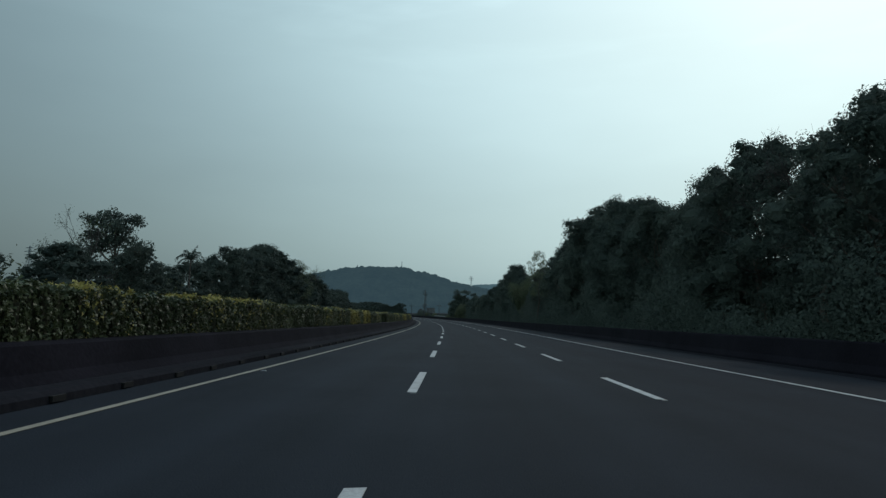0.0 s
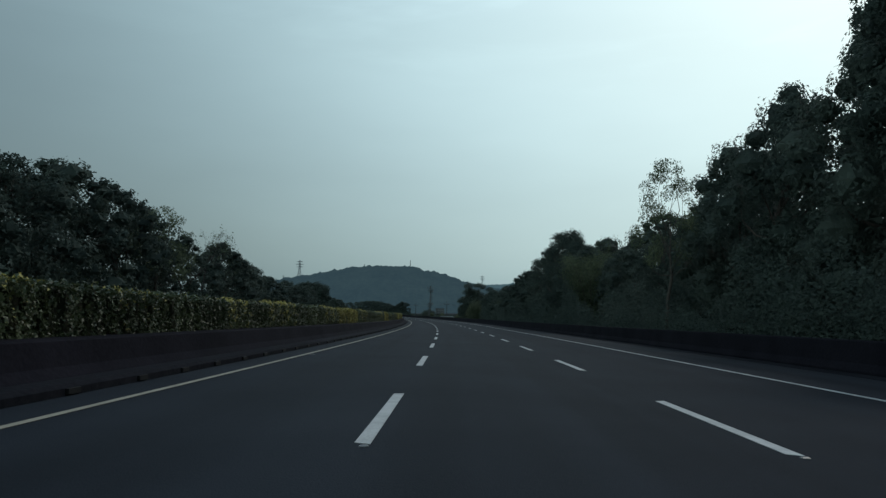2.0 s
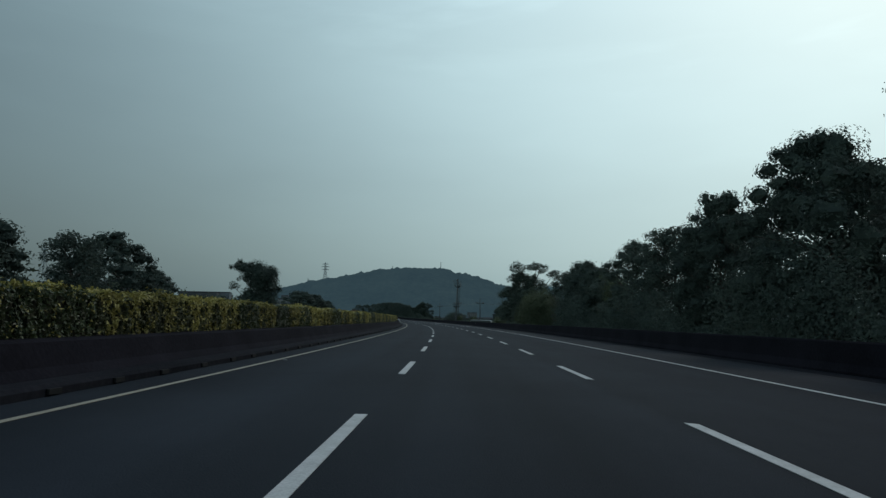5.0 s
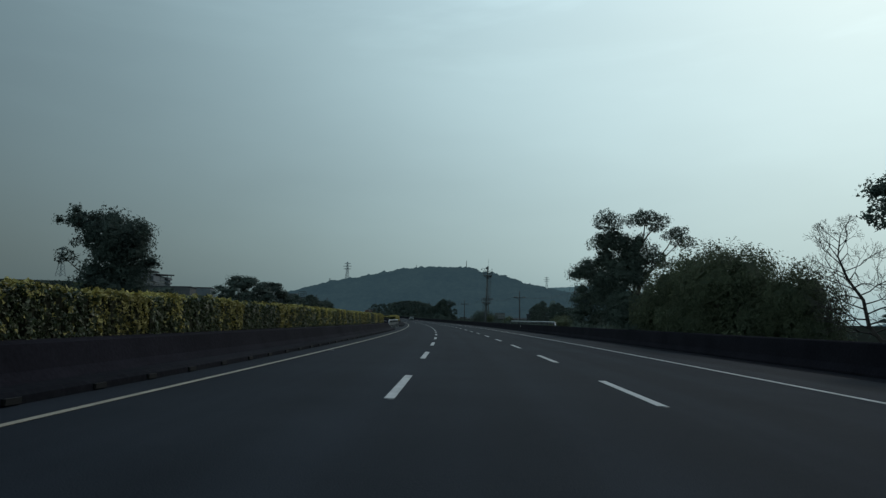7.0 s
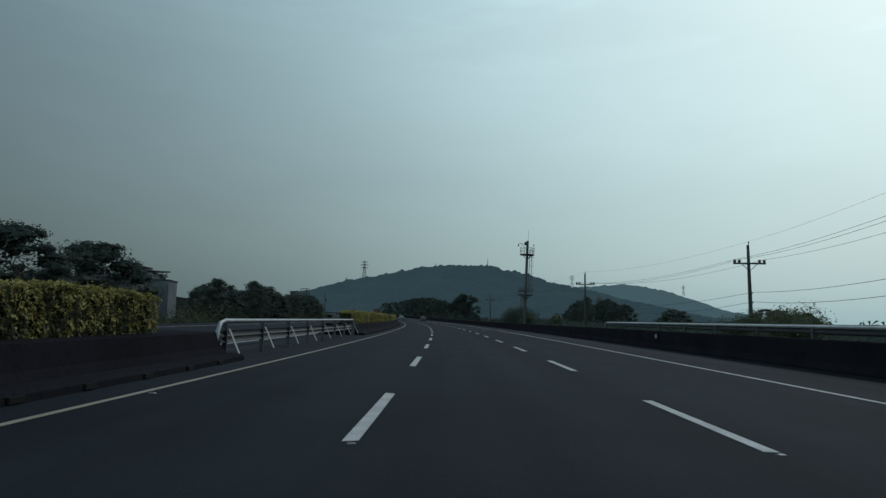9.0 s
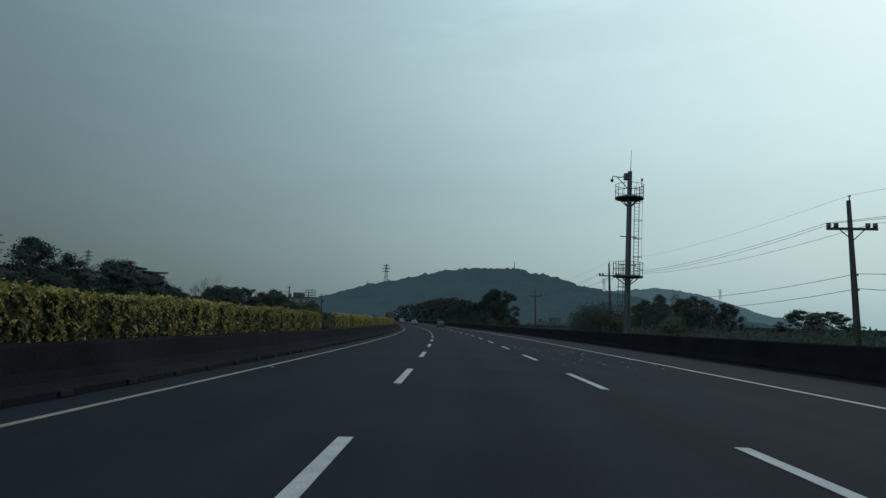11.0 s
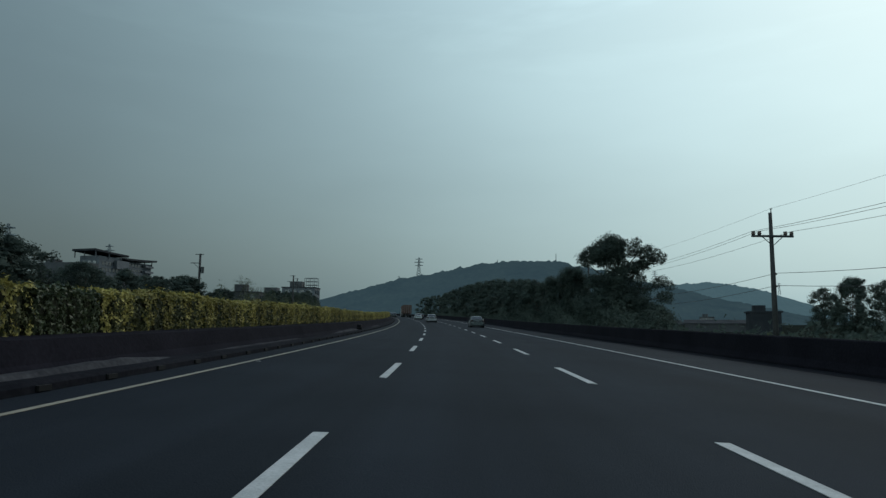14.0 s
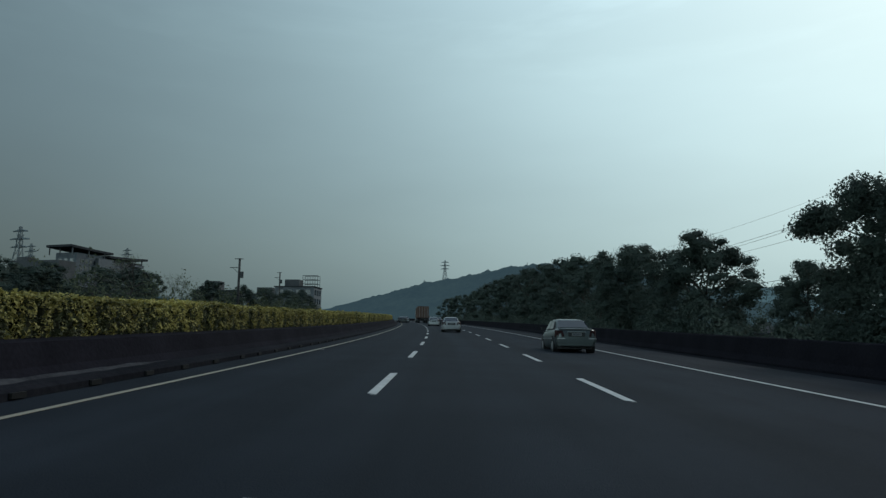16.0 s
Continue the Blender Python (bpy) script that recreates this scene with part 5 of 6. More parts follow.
    part("dome_camera", g.mesh("dome_camera", M_BLACK_PLASTIC, True), arm_ob)
    part("control_box", Geo().box(-0.5, -0.12, -0.2, 0.2, top - 0.75, top - 0.2, 0.04).mesh("control_box", M_STEEL), ob)
    part("sensor", Geo().tube([(1.05, 0, 13.0 + z0), (1.05, 0, 13.5 + z0)], 0.02, 5).box(0.98, 1.12, -0.07, 0.07, 13.5 + z0, 13.75 + z0, 0.02).mesh("sensor", M_STEEL), ob)


build_mast()

# ------------------------------------------------------------------ power poles and wires
POLES = ((258.0, 18.5, 8.4), (295.3, 22.4, 6.9), (331.5, 19.0, 7.2), (373.4, 18.8, 8.0), (418.0, 19.0, 7.4), (462.0, 19.5, 7.6), (508, 20, 8))


def power_pole(s, d, top, label="weathered concrete power pole with a steel crossarm"):
    p = at(s, d)
    base = ground_height(p.x, p.y)
    h = level(s) + top - base
    ob = thing("power_pole", label, "power pole", Matrix.Translation((p.x, p.y, base)) @ Matrix.Rotation(-heading(s), 4, "Z"), "power poles along the motorway")
    part("post", Geo().tube([(0, 0, -0.3), (0, 0, h * 0.5), (0, 0, h)], [0.165, 0.135, 0.095], 10).mesh("post", M_POLE, True), ob)
    arm = part("crossarm", Geo().box(-1.2, 1.2, -0.19, -0.09, h - 1.45, h - 1.33).tube([(-0.6, -0.14, h - 1.42), (0, -0.14, h - 1.95)], 0.025, 5).tube([(0.6, -0.14, h - 1.42), (0, -0.14, h - 1.95)], 0.025, 5).mesh("crossarm", M_STEEL), ob)
    ins = Geo().tube([(0, -0.14, -1.33), (0, -0.14, -1.26), (0, -0.14, -1.2), (0, -0.14, -1.12)], [0.07, 0.13, 0.09, 0.12], 8).mesh("insulator", M_PORCELAIN, True)
    for x in (-1.1, -0.75, 0.75, 1.1):
        part("insulator", ins, arm, m=Matrix.Translation((x, 0, h)))
    part("pole_top", Geo().tube([(0.05, 0, h), (0.05, 0, h + 0.25)], [0.03, 0.03], 5).box(0.0, 0.12, -0.03, 0.03, h + 0.2, h + 0.25).mesh("pole_top", M_STEEL), ob)
    part("cable_bracket", Geo().box(-0.05, 0.22, -0.03, 0.03, h - 3.6, h - 3.52).box(-0.05, 0.22, -0.03, 0.03, h - 4.3, h - 4.22).mesh("cable_bracket", M_STEEL), ob)
    return ob


for s, d, top in POLES:
    power_pole(s, d, top)


def wire(a, b, sag, r=0.016):
    a, b = Vector(a), Vector(b)
    pts = [a.lerp(b, t) - Vector((0, 0, sag * 4 * t * (1 - t))) for t in np.linspace(0, 1, 13)]
    ob = new("power_wire", Geo().tube(pts, r, 4).mesh("power_wire", M_WIRE))
    tagged(ob, "thin dark overhead wire slung between poles", "wire", "overhead wires")


for (s0, d0, t0), (s1, d1, t1) in zip(POLES[:-1], POLES[1:]):
    for off, dz, sag in ((-1.1, -1.1, 0.7), (-0.75, -1.1, 0.8), (1.1, -1.1, 0.75), (0.05, 0.25, 0.55), (0.2, -3.5, 0.8), (0.2, -4.2, 0.9)):
        wire(at(s0, d0 + off, t0 + dz, False), at(s1, d1 + off, t1 + dz, False), sag, 0.013 if dz < -3 else 0.010 if dz < 0 else 0.006)

for s, d, top in ((476.4, -32.9, 9.65), (527, -27.3, 9.3), (600, -34, 12.0)):
    p = at(s, d)
    base = ground_height(p.x, p.y)
    h = level(s) + top - base
    ob = thing("power_pole", "dark power pole with a side bracket behind the trees", "power pole", Matrix.Translation((p.x, p.y, base)) @ Matrix.Rotation(-heading(s), 4, "Z"), "power poles along the far side")
    part("post", Geo().tube([(0, 0, -0.3), (0, 0, h)], [0.2, 0.15], 10).mesh("post", M_POLE, True), ob)
    part("side_arm", Geo().box(-1.3, 0.1, -0.05, 0.05, h - 1.4, h - 1.3).tube([(-0.9, 0, h - 1.35), (0, 0, h - 2.2)], 0.03, 5).box(-0.7, 0.5, -0.05, 0.05, h - 0.15, h - 0.05).mesh("side_arm", M_STEEL), ob)
    part("transformer", Geo().tube([(0.38, 0, h - 2.8), (0.38, 0, h - 1.9)], 0.24, 10).mesh("transformer", M_STEEL), ob)

# ------------------------------------------------------------------ far hills, pylons


def ridge(name, knots, y0, run, m, label, seed, bumps=4.0):
    """A wooded ridge: a strip of ground that climbs to an uneven crest and falls behind it."""
    xs_k, zs_k = [k[0] for k in knots], [k[1] for k in knots]
    xs = np.linspace(xs_k[0], xs_k[-1], 520)
    vs, nj = [], 17
    for j in range(nj):
        t = j / (nj - 1)
        f = min(1.0, t / 0.72)
        prof = f * f * (3 - 2 * f) if t <= 0.72 else 1 - ((t - 0.72) / 0.28) ** 2 * 0.8
        for x in xs:
            z = float(np.interp(x, xs_k, zs_k))
            y = y0 - run * 0.72 + run * t
            b = bumps * (noise.noise(Vector((x * 0.03 + seed, y * 0.03, 0))) + 0.7 * noise.noise(Vector((x * 0.11, y * 0.11, seed))) + 0.6 * abs(noise.noise(Vector((x * 0.19, y * 0.19, seed)))) + 0.9 * abs(noise.noise(Vector((x * 0.43, y * 0.43, seed)))))
            vs.append((x + 12 * noise.noise(Vector((x * 0.01, y * 0.02, 3))), y, max(-2.0, z * prof + b * min(1, prof * 2) - 5)))
    w = len(xs)
    fs = [(j * w + i, j * w + i + 1, (j + 1) * w + i + 1, (j + 1) * w + i) for j in range(nj - 1) for i in range(w - 1)]
    tagged(new(name, mesh_of(name, vs, fs, m, True)), label, "hill", kind="structure")


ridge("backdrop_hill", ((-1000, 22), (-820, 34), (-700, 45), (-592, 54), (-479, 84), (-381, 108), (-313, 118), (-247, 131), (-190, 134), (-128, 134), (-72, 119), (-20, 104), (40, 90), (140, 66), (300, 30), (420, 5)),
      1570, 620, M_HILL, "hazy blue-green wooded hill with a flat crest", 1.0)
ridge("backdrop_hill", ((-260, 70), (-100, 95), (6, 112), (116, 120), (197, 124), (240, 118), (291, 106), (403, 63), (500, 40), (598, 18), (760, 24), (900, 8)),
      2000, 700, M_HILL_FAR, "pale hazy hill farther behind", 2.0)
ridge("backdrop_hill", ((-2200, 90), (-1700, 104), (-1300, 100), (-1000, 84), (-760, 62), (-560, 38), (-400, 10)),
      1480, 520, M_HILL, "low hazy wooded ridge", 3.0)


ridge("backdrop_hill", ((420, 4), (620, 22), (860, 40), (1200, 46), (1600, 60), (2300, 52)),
      1350, 520, M_HILL_FAR, "low pale ridge with haze as a faint glow", 4.0)


def pylon(x, y, foot, h):
    ob = thing("pylon", "grey lattice power pylon on the far hills", "pylon", Matrix.Translation((x, y, foot)), "far power pylons")
    g = Geo()
    b, t = h * 0.11, h * 0.022
    for sx in (-1, 1):
        for sy in (-1, 1):
            g.tube([(sx * b, sy * b, 0), (sx * t * 1.6, sy * t * 1.6, h * 0.62), (sx * t * 0.5, sy * t * 0.5, h)], h * 0.008, 4)
    for i in range(7):
        za, zb = h * i / 8, h * (i + 1) / 8
        wa, wb = (b + (t * 1.6 - b) * min(1, z / (h * 0.62)) for z in (za, zb))
        for sy in (-1, 1):
            g.tube([(-wa, sy * wa, za), (wb, sy * wb, zb)], h * 0.005, 3)
            g.tube([(wa, sy * wa, za), (-wb, sy * wb, zb)], h * 0.005, 3)
    part("frame", g.mesh("frame", M_PYLON), ob)
    for f, l in ((0.66, 0.17), (0.79, 0.20), (0.92, 0.15)):
        part("crossarm", Geo().tube([(-l * h, 0, f * h), (0, 0, f * h + h * 0.03), (l * h, 0, f * h)], h * 0.011, 4).tube([(-l * h, 0, f * h), (l * h, 0, f * h)], h * 0.008, 4).mesh("crossarm", M_PYLON), ob)


for x, y, z, h in ((-393, 1600, 98, 47), (36, 1500, 78, 27), (-835, 1100, 62, 82), (-880, 1342, 92, 56), (-985, 1250, 84, 62), (-420, 1560, 92, 14), (330, 1980, 92, 26)):
    pylon(x, y, z, h)
for x, y, z, h in ((-128, 1570, 127, 17), (-235, 1575, 124, 11)):
    ob = thing("radio_mast", "thin radio mast on the hill crest", "mast", Matrix.Translation((x, y, z)))
    part("shaft", Geo().tube([(0, 0, 0), (0, 0, h)], [0.8, 0.5], 5).mesh("shaft", M_STEEL), ob)

# ------------------------------------------------------------------ buildings


def block(ob, name, x0, x1, y0, y1, z0, z1, m, label=""):
    return part(name, Geo().box(x0, x1, y0, y1, z0, z1).mesh(name, m), ob, label)


def windows(wall_ob, axis, face, a0, a1, z0, z1, cols, rows, proud=0.06):
    """Framed panes set on one face of a block."""
    w, h = (a1 - a0) / cols, (z1 - z0) / max(1, rows)
    for i in range(cols):
        for j in range(rows):
            a, z = a0 + w * (i + 0.2), z0 + h * (j + 0.25)
            g, f = Geo(), Geo()
            if axis == "x":
                f.box(face - proud, face + proud, a - 0.08, a + w * 0.6 + 0.08, z - 0.08, z + h * 0.55 + 0.08)
                g.box(face - proud - 0.02, face + proud + 0.02, a, a + w * 0.6, z, z + h * 0.55)
            else:
                f.box(a - 0.08, a + w * 0.6 + 0.08, face - proud, face + proud, z - 0.08, z + h * 0.55 + 0.08)
                g.box(a, a + w * 0.6, face - proud - 0.02, face + proud + 0.02, z, z + h * 0.55)
            win = part("window", f.mesh("window_frame", M_WALL_GREY), wall_ob)
            part("pane", g.mesh("pane", M_PANE), win)


def canopy(ob, x0, x1, y0, y1, z, lift, m=None):
    """A thin sheet roof that swings up towards one end."""
    g = Geo()
    n = 8
    vs = []
    for i in range(n + 1):
        t = i / n
        zz = z + lift * (t ** 1.6)
        y = y0 + (y1 - y0) * t
        vs += [(x0, y, zz - 0.5), (x1, y, zz - 0.3), (x0, y, zz + 0.6), (x1, y, zz + 0.8)]
    fs = []
    for i in range(n):
        a, b = i * 4, i * 4 + 4
        fs += [(a, a + 1, b + 1, b), (a + 2, b + 2, b + 3, a + 3), (a, b, b + 2, a + 2), (a + 1, a + 3, b + 3, b + 1)]
    fs += [(0, 2, 3, 1), (n * 4, n * 4 + 1, n * 4 + 3, n * 4 + 2)]
    return part("roof", g.add(vs, fs).mesh("roof", m or M_ROOF), ob)


def big_building():
    """Long school block with two sweeping canopy roofs on the far slope."""
    x0, y0 = -317, 673
    base = ground_height(x0, y0 + 30) - 1
    h = 46.3 - base
    ob = thing("school_building", "long pale building with dark sweeping canopy roofs", "building", Matrix.Translation((x0, y0, base)) @ Matrix.Rotation(radians(2), 4, "Z"))
    ob.scale = (1.0, 0.84, 1.0)
    a = block(ob, "wall", 1, 13, 4, 24, 0, h - 2.9, M_WALL_PALE)
    windows(a, "x", 13, 6, 23, h - 12, h - 5, 5, 2)
    windows(a, "y", 4, 2, 12, h - 12, h - 5, 3, 2)
    b = block(ob, "wall", 1.5, 11.5, 26, 59, 0, h - 3.6, M_WALL_PALE)
    windows(b, "x", 11.5, 28, 50, h - 16, h - 4, 7, 4)
    for i in range(4):
        part("balcony", Geo().box(11.5, 13.2, 50, 59, h - 15.5 + 3.2 * i, h - 14.3 + 3.2 * i).mesh("balcony", M_WALL), b)
    canopy(ob, 0, 14.5, 30, -2, h - 1.4, 1.0)
    canopy(ob, 0, 13.5, 28, 62, h - 2.9, 1.3)
    for y in (0, 12, 24):
        part("column", Geo().tube([(13.6, y, h - 4.4), (13.6, y, h - 1.0)], 0.3, 8).mesh("column", M_WALL), ob)
    for y in (0, 1):
        part("column", Geo().tube([(0.5 + 6 * y, 0, h - 4.4), (0.5 + 6 * y, 0, h - 0.6)], 0.3, 8).mesh("column", M_WALL_GREY), ob)
    for y in (34, 42, 50, 58):
        part("column", Geo().tube([(12.4, y, h - 5.0), (12.4, y, h - 3.0 + 0.02 * (y - 27))], 0.3, 8).mesh("column", M_WALL_GREY), ob)
    block(ob, "terrace", -16, 13, -8, 4, 0, h - 7.5, M_WALL_GREY)
    block(ob, "tank_room", -13, -7, -6, 0, h - 7.5, h - 5.6, M_WALL_GREY)
    part("stair", Geo().box(13, 15, 18, 30, h - 9, h - 4.4).mesh("stair", M_WALL), ob)


big_building()


def flat_house(x, y, top, w, d, turn, rows, m, roof_room=True, frame=False, label="flat-roofed concrete house with small windows"):
    base = ground_height(x, y) - 0.5
    h = top - base
    ob = thing("house", label, "house", Matrix.Translation((x, y, base)) @ Matrix.Rotation(radians(turn), 4, "Z"), "houses beside the motorway")
    a = block(ob, "wall", -w / 2, w / 2, -d / 2, d / 2, 0, h, m)
    windows(a, "y", -d / 2, -w / 2 + 0.5, w / 2 - 0.5, h - 3.2 * rows, h - 0.3, max(2, int(w / 3)), rows)
    windows(a, "x", w / 2, -d / 2 + 0.5, d / 2 - 0.5, h - 3.2 * rows, h - 0.3, max(2, int(d / 3)), rows)
    g = Geo()
    g.box(-w / 2 - 0.3, w / 2 + 0.3, -d / 2 - 0.3, d / 2 + 0.3, h, h + 0.35)
    part("roof", g.mesh("roof", M_ROOF), ob)
    if roof_room:
        block(ob, "roof_room", -w * 0.32, w * 0.05, -d * 0.2, d * 0.3, h + 0.35, h + (2.9 if w > 8 else 1.7), M_WALL_GREY if w > 8 else m)
    if frame:
        g = Geo()
        for i in range(4):
            for q in (0.1 * d, 0.4 * d):
                xx = w * (0.08 + 0.13 * i)
                g.tube([(xx, q, h), (xx, q, h + 4.6)], 0.10, 4)
        for z in (1.6, 3.1, 4.6):
            for q in (0.1 * d, 0.4 * d):
                g.tube([(w * 0.08, q, h + z), (w * 0.47, q, h + z)], 0.09, 4)
        part("sign_frame", g.mesh("sign_frame", M_STEEL), ob)
    return ob


flat_house(-166, 640, 22.5, 14, 10, 12, 2, M_WALL, True, True, "flat-roofed house with a steel frame on its roof")
flat_house(-186, 655, 21.0, 16, 9, 12, 2, M_WALL, True)
flat_house(-202, 648, 19.5, 11, 9, 10, 1, M_WALL_GREY, False)
flat_house(-160, 585, 17.4, 11, 8, 16, 2, M_WALL_GREY, True, False, "low grey house with a dark roof behind trees")


def plain_hall(s, d, top, w, run, m, label):
    """A windowless hall: plain walls, a thin flat roof with a low parapet."""
    p = at(s, d, top, False)
    base = ground_height(p.x, p.y) - 0.5
    h = p.z - base
    ob = thing("hall", label, "hall", Matrix.Translation((p.x, p.y, base)) @ Matrix.Rotation(-heading(s), 4, "Z"), "halls beyond the hedge")
    block(ob, "wall", -w / 2, w / 2, 0, run, 0, h - 0.3, m)
    part("roof", Geo().box(-w / 2 - 0.2, w / 2 + 0.2, -0.2, run + 0.2, h - 0.3, h).mesh("roof", M_ROOF), ob)


plain_hall(425, -80.5, 10.6, 15, 9, M_WALL_GREY, "long low grey hall behind the trees")
plain_hall(450, -75.0, 11.2, 8, 9, M_WALL_PALE, "plain white-walled hall beyond the hedge")
flat_house(-3, 541, 9.9, 6.2, 6, 0, 0, M_ROOF, True, False, "small dark house beyond the fields")


def shed(x, y, w, d, h, turn, m=M_ROOF, label="low shed with a dull dark sheet roof"):
    base = ground_height(x, y) - 0.3
    ob = thing("shed", label, "shed", Matrix.Translation((x, y, base)) @ Matrix.Rotation(radians(turn), 4, "Z"), "sheds in the fields")
    block(ob, "wall", -w / 2, w / 2, -d / 2, d / 2, 0, h, M_WALL_GREY)
    vs = [(-w / 2 - 0.4, -d / 2 - 0.4, h - 0.1), (w / 2 + 0.4, -d / 2 - 0.4, h - 0.1), (w / 2 + 0.4, 0, h + d * 0.14), (-w / 2 - 0.4, 0, h + d * 0.14), (-w / 2 - 0.4, d / 2 + 0.4, h - 0.1), (w / 2 + 0.4, d / 2 + 0.4, h - 0.1)]
    vs += [(x_, y_, z_ + 0.15) for x_, y_, z_ in vs]
    part("roof", Geo().add(vs, [(0, 1, 2, 3), (3, 2, 5, 4), (6, 9, 8, 7), (9, 10, 11, 8), (0, 6, 7, 1), (4, 5, 11, 10), (0, 3, 9, 6), (3, 4, 10, 9), (1, 7, 8, 2), (2, 8, 11, 5)]).mesh("roof", m), ob)


shed(-29, 526, 13, 6, 1.7, 5)
shed(-10, 556, 16, 6, 2.2, -10)
for i in range(16):
    x, y = -330 + i * 27 + random.uniform(-10, 10), 1105 + random.uniform(-50, 60)
    flat_house(x, y, 12 + random.uniform(2, 13), random.uniform(8, 13), random.uniform(8, 12), random.uniform(-20, 20), 2, M_WALL_GREY, i % 2 == 0, False, "far grey house at the foot of the hill")

# ------------------------------------------------------------------ vehicles


def sedan(label, paint, m, spoiler=False):
    """A four-door saloon; its nose points along +y, the rear bumper stands at y = 0."""
    car = thing("car", label, "car", m, "cars on the motorway")
    L = 4.45
    # station, half width, underside, deck
    st = ((0.0, 0.66, 0.44, 0.66), (0.03, 0.74, 0.36, 0.86), (0.10, 0.79, 0.30, 0.965), (0.22, 0.82, 0.26, 0.995), (0.55, 0.845, 0.22, 1.00), (1.0, 0.855, 0.19, 0.985), (1.6, 0.86, 0.18, 0.97), (2.2, 0.86, 0.18, 0.95),
          (2.8, 0.858, 0.18, 0.935), (3.2, 0.855, 0.18, 0.915), (3.7, 0.84, 0.19, 0.85), (4.15, 0.79, 0.23, 0.75), (4.38, 0.68, 0.30, 0.66), (L, 0.55, 0.38, 0.58))
    vs, n = [], 18
    for y, w, zb, zt in st:
        h = zt - zb
        half = ((w * 0.80, zb), (w * 0.93, zb + h * 0.06), (w * 0.985, zb + h * 0.20), (w, zb + h * 0.42), (w * 0.992, zb + h * 0.60), (w * 0.965, zb + h * 0.80), (w * 0.92, zb + h * 0.93), (w * 0.80, zb + h * 0.985), (w * 0.45, zt))
        vs += [(x, y, z) for x, z in half] + [(-x, y, z) for x, z in half[::-1]]
    fs = [(i * n + k, i * n + (k + 1) % n, (i + 1) * n + (k + 1) % n, (i + 1) * n + k) for i in range(len(st) - 1) for k in range(n)]
    fs += [tuple(range(n))[::-1], tuple(range((len(st) - 1) * n, len(st) * n))]
    part("body", mesh_of("body", vs, fs, paint, True), car)
    part("underbody", Geo().box(-0.70, 0.70, 0.25, 4.1, 0.16, 0.36, 0.1).mesh("underbody", M_BLACK_PLASTIC), car)
    # cabin: pillars and a domed roof, with panes a little proud
    cab = ((0.70, 0.69, 0.97), (1.10, 0.645, 1.19), (1.42, 0.605, 1.345), (1.62, 0.59, 1.39), (1.95, 0.585, 1.415), (2.35, 0.588, 1.415), (2.62, 0.60, 1.375), (3.02, 0.65, 1.14), (3.42, 0.70, 0.90))
    vs, k_ = [], 10
    for y, w, z in cab:
        side = ((0.775, 0.90), (w + 0.03 + 0.10 * max(0.0, 1.2 - z), 0.90 + (z - 0.90) * 0.45), (w, z - 0.075), (w * 0.93, z - 0.022), (w * 0.55, z))
        vs += [(x, y, zz) for x, zz in side] + [(-x, y, zz) for x, zz in side[::-1]]
    fs = [(i * k_ + k, i * k_ + k + 1, (i + 1) * k_ + k + 1, (i + 1) * k_ + k) for i in range(len(cab) - 1) for k in range(k_ - 1)]
    fs += [tuple(range(k_)), tuple(range(len(cab) * k_ - 1, (len(cab) - 1) * k_ - 1, -1))]
    part("roof", mesh_of("roof", vs, fs, paint, True), car)

    def pane(name, q, lift):
        q = [Vector(p) for p in q]
        nv = Vector(lift)
        g = Geo().add([p + nv for p in q] + [p - nv for p in q], [(0, 1, 2, 3), (7, 6, 5, 4), (0, 4, 5, 1), (1, 5, 6, 2), (2, 6, 7, 3), (3, 7, 4, 0)])
        part(name, g.mesh(name, M_CAR_GLASS), car, "tinted glass")

    pane("rear_window", ((-0.63, 0.76, 1.005), (0.63, 0.76, 1.005), (0.535, 1.40, 1.335), (-0.535, 1.40, 1.335)), (0, -0.014, 0.024))
    pane("windscreen", ((-0.60, 3.34, 0.955), (0.60, 3.34, 0.955), (0.51, 2.66, 1.355), (-0.51, 2.66, 1.355)), (0, 0.012, 0.02))
    for sx in (-1, 1):
        pane("side_window", ((sx * 0.755, 1.12, 0.99), (sx * 0.76, 1.98, 0.98), (sx * 0.615, 1.98, 1.345), (sx * 0.62, 1.50, 1.31)), (sx * 0.018, 0, 0.006))
        pane("side_window", ((sx * 0.76, 2.06, 0.98), (sx * 0.75, 3.10, 0.965), (sx * 0.625, 2.60, 1.33), (sx * 0.615, 2.06, 1.345)), (sx * 0.018, 0, 0.006))
        part("tail_lamp", Geo().add([(sx * 0.80, 0.30, 0.62), (sx * 0.80, 0.30, 0.92), (sx * 0.77, 0.03, 0.90), (sx * 0.74, 0.03, 0.64), (sx * 0.50, -0.02, 0.66), (sx * 0.56, 0.02, 0.90), (sx * 0.85, 0.30, 0.62), (sx * 0.84, 0.28, 0.92)],
                                    [(6, 7, 2, 3), (3, 2, 5, 4), (0, 6, 3, 4), (1, 5, 2, 7)]).mesh("tail_lamp", M_TAIL), car, "dark red tail lamp")
        part("mirror", Geo().box(min(sx * 0.82, sx * 1.0), max(sx * 0.82, sx * 1.0), 2.86, 2.98, 0.96, 1.08, 0.03).mesh("mirror", M_BLACK_PLASTIC), car)
        part("side_strip", Geo().box(min(sx * 0.845, sx * 0.872), max(sx * 0.845, sx * 0.872), 0.9, 3.3, 0.55, 0.60).mesh("side_strip", M_RIM), car)
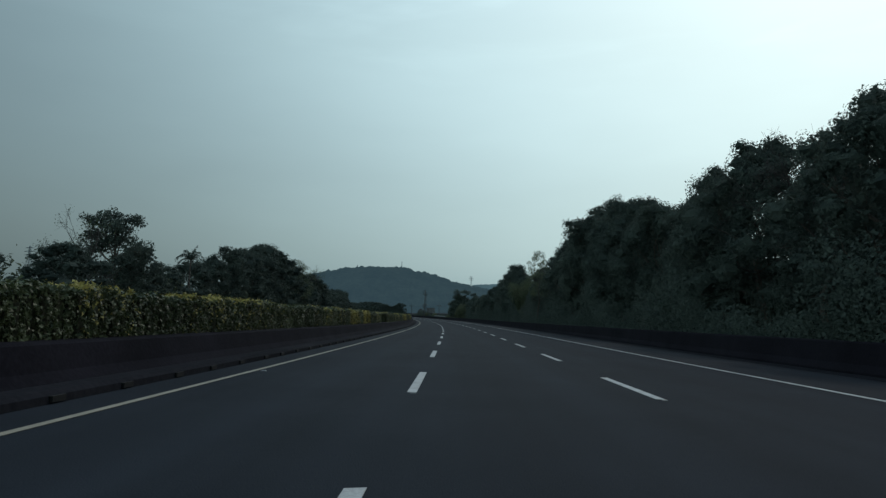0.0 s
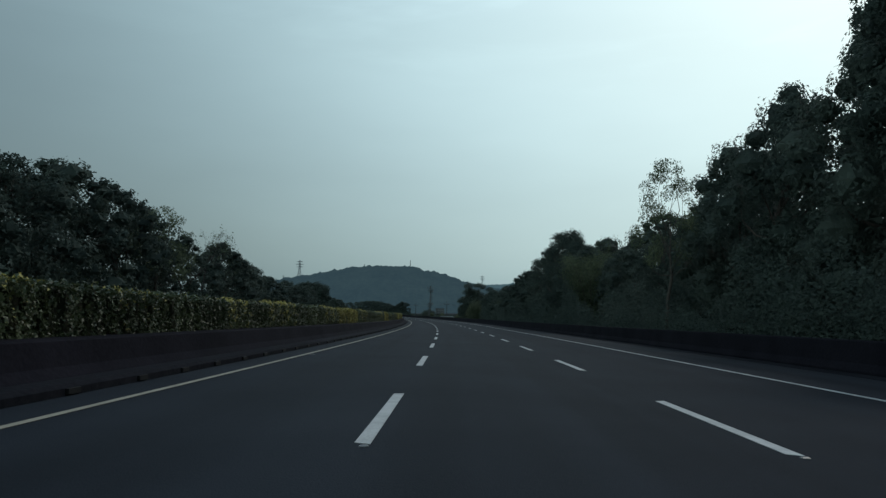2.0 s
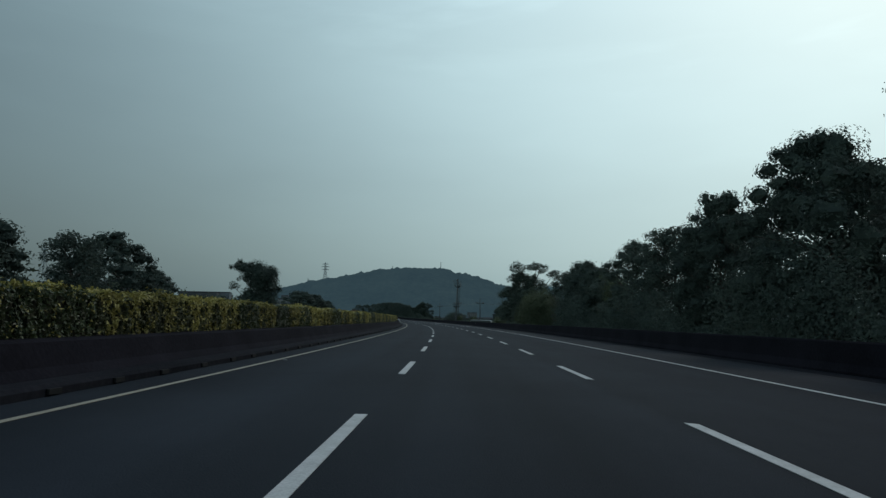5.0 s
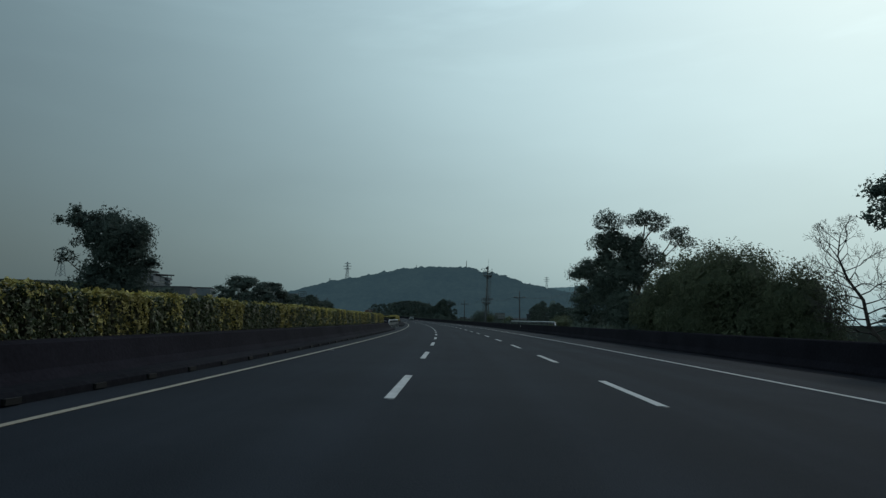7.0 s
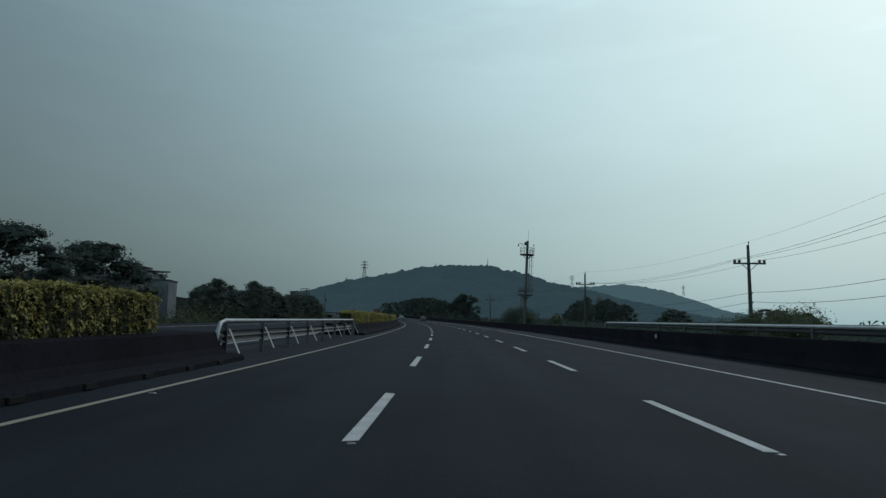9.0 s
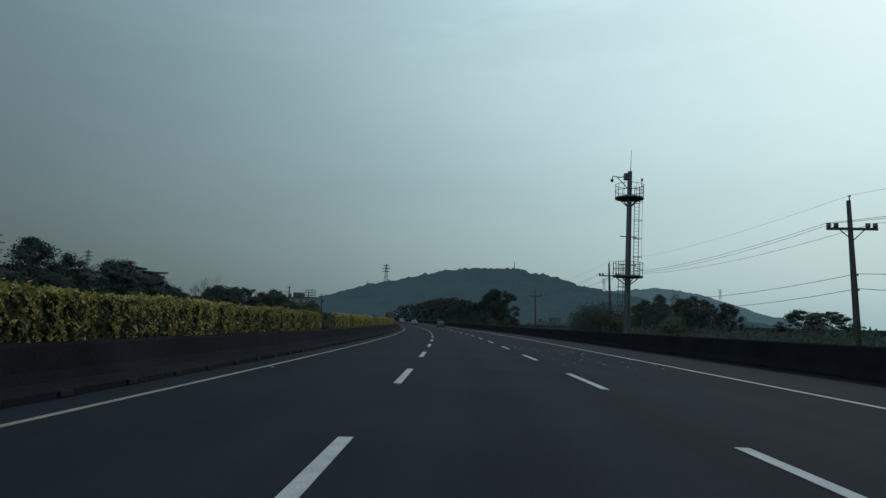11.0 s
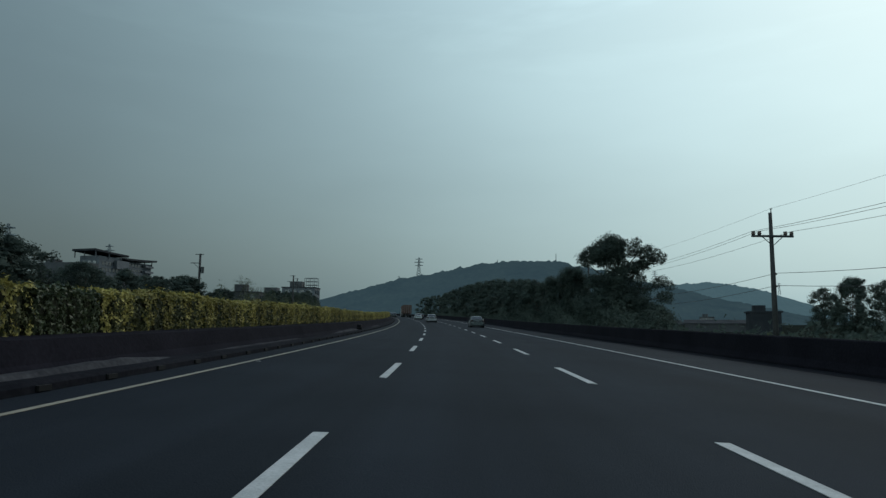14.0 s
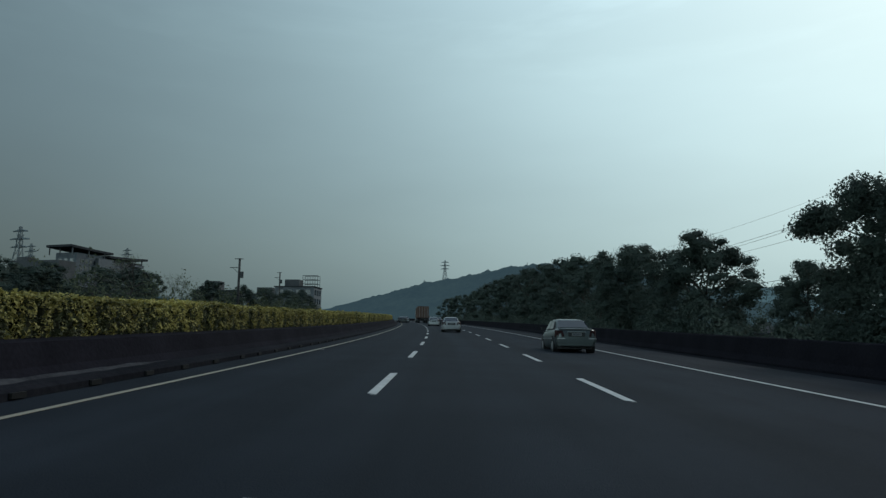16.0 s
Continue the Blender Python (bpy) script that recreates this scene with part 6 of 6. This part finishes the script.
        for y in (0.86, 3.48):
            whl = part("wheel", Geo().tube([(sx * 0.66, y, 0.30), (sx * 0.69, y, 0.30), (sx * 0.83, y, 0.30), (sx * 0.86, y, 0.30)], [0.27, 0.30, 0.30, 0.27], 18).mesh("tyre", M_TYRE), car)
            part("rim", Geo().tube([(sx * 0.852, y, 0.30), (sx * 0.868, y, 0.30)], [0.19, 0.16], 14).mesh("rim", M_RIM), whl, "alloy rim")
            # solid black disc, proud of the body, for the shade of an uncut arch
            part("wheel_arch_shade", Geo().tube([(sx * 0.60, y, 0.33), (sx * 0.862, y, 0.33)], [0.36, 0.36], 18).mesh("wheel_arch_shade", M_BLACK_PLASTIC), car)
    part("rear_bumper", Geo().box(-0.81, 0.81, -0.07, 0.30, 0.42, 0.585, 0.12).box(-0.76, 0.76, -0.03, 0.30, 0.29, 0.42, 0.12).mesh("rear_bumper", paint), car)
    # bright metal slips paint the highlight along the bumper corners
    for sx in (-1, 1):
        part("bumper_highlight", Geo().box(min(sx * 0.48, sx * 0.80), max(sx * 0.48, sx * 0.80), -0.078, 0.04, 0.565, 0.60, 0.03).mesh("bumper_highlight", M_RIM), car)
    plate = part("number_plate", Geo().box(-0.20, 0.20, -0.038, 0.0, 0.69, 0.81).mesh("number_plate", M_PLATE), car)
    g = Geo()
    for i in range(6):
        g.box(-0.165 + i * 0.056, -0.13 + i * 0.056, -0.045, -0.037, 0.715, 0.785)
    part("plate_bar", g.mesh("plate_bar", M_PLATE_BAR), plate)
    part("boot_gap", Geo().box(-0.70, 0.70, 0.035, 0.09, 0.955, 0.968).mesh("boot_gap", M_BLACK_PLASTIC), car)
    # flat black panel in place of a hollow plate recess
    part("plate_recess", Geo().box(-0.34, 0.34, -0.03, 0.03, 0.66, 0.84, 0.01).mesh("plate_recess", M_BLACK_PLASTIC), car)
    part("boot_trim", Geo().box(-0.38, 0.38, -0.04, 0.0, 0.845, 0.865).mesh("boot_trim", M_RIM if spoiler else paint), car)
    part("exhaust", Geo().tube([(0.45, -0.05, 0.25), (0.45, 0.35, 0.27)], 0.03, 8).mesh("exhaust", M_BLACK_PLASTIC), car)
    if spoiler:
        part("spoiler", Geo().box(-0.66, 0.66, 0.02, 0.16, 1.00, 1.035, 0.03).mesh("spoiler", paint), car)
    return car


sedan("silver-green saloon car driving in the outer lane", M_PAINT_SILVER, placed(460.1, 5.45), True)
sedan("white saloon car driving in the middle lane", M_PAINT_WHITE, placed(493, 1.15))
sedan("pale grey saloon car driving in the middle lane", M_PAINT_GREY, placed(533, 0.5))
sedan("black saloon car driving in the middle lane", M_PAINT_DARK, placed(548, 1.9))
sedan("dark saloon car driving in the inner lane", M_PAINT_DARK, placed(575, -3.9))
sedan("dark saloon car driving in the inner lane", M_PAINT_DARK, placed(598, -3.7))
sedan("white saloon car driving in the inner lane", M_PAINT_WHITE, placed(590, -2.9))
sedan("white saloon car coming along the other carriageway", M_PAINT_WHITE, placed(462, -15.5, 0.0, 180))


def truck(m):
    ob = thing("container_truck", "articulated truck carrying a rust-orange container", "truck", m)
    g = Geo().box(-1.22, 1.22, 0, 12, 1.25, 3.85, 0.03)
    for i in range(30):
        y = 0.3 + i * 0.39
        g.box(-1.25, -1.215, y, y + 0.2, 1.35, 3.75)
        g.box(1.215, 1.25, y, y + 0.2, 1.35, 3.75)
    box = part("container", g.mesh("container", M_CONTAINER), ob)
    for x in (-0.9, -0.3, 0.3, 0.9):
        part("lock_rod", Geo().tube([(x, -0.04, 1.35), (x, -0.04, 3.75)], 0.025, 6).mesh("lock_rod", M_GALV), box)
    part("chassis", Geo().box(-0.5, 0.5, 0.2, 14, 0.85, 1.25).mesh("chassis", M_BLACK_PLASTIC), ob)
    part("rear_bar", Geo().box(-1.15, 1.15, 0.1, 0.25, 0.55, 0.7).mesh("rear_bar", M_BLACK_PLASTIC), ob)
    part("cab", Geo().box(-1.2, 1.2, 12.6, 14.8, 0.7, 3.3, 0.2).mesh("cab", M_PAINT_WHITE), ob)
    for y in (1.2, 2.5, 3.8, 12.0, 14.0):
        for sx in (-1, 1):
            part("wheel", Geo().tube([(sx * 0.75, y, 0.5), (sx * 1.2, y, 0.5)], [0.5, 0.5], 16).mesh("tyre", M_TYRE), ob)
    for sx in (-0.95, 0.95):
        part("tail_lamp", Geo().box(sx - 0.15, sx + 0.15, 0.06, 0.1, 0.9, 1.02).mesh("tail_lamp", M_TAIL), ob)


truck(placed(586, 1.0))


# ------------------------------------------------------------------ loose chips on the road
def road_chips():
    rng = np.random.default_rng(77)
    g = Geo()
    for i in range(46):
        p = at(320 + 16 * rng.random(), 3.4 + 4.4 * rng.random(), 0.006)
        a, r = rng.random() * 6.28, 0.015 + 0.035 * rng.random()
        v = [p + Vector((math.cos(a + k * 1.57) * r * (1 + 0.5 * (k % 2)), math.sin(a + k * 1.57) * r, z)) for z in (0, 0.012) for k in range(4)]
        g.add(v, [(4, 5, 6, 7), (0, 1, 5, 4), (1, 2, 6, 5), (2, 3, 7, 6), (3, 0, 4, 7)])
    tagged(new("road_litter", g.mesh("road_litter", M_CHEVRON)), "small pale chips scattered on the asphalt", "litter", kind="stuff")


road_chips()
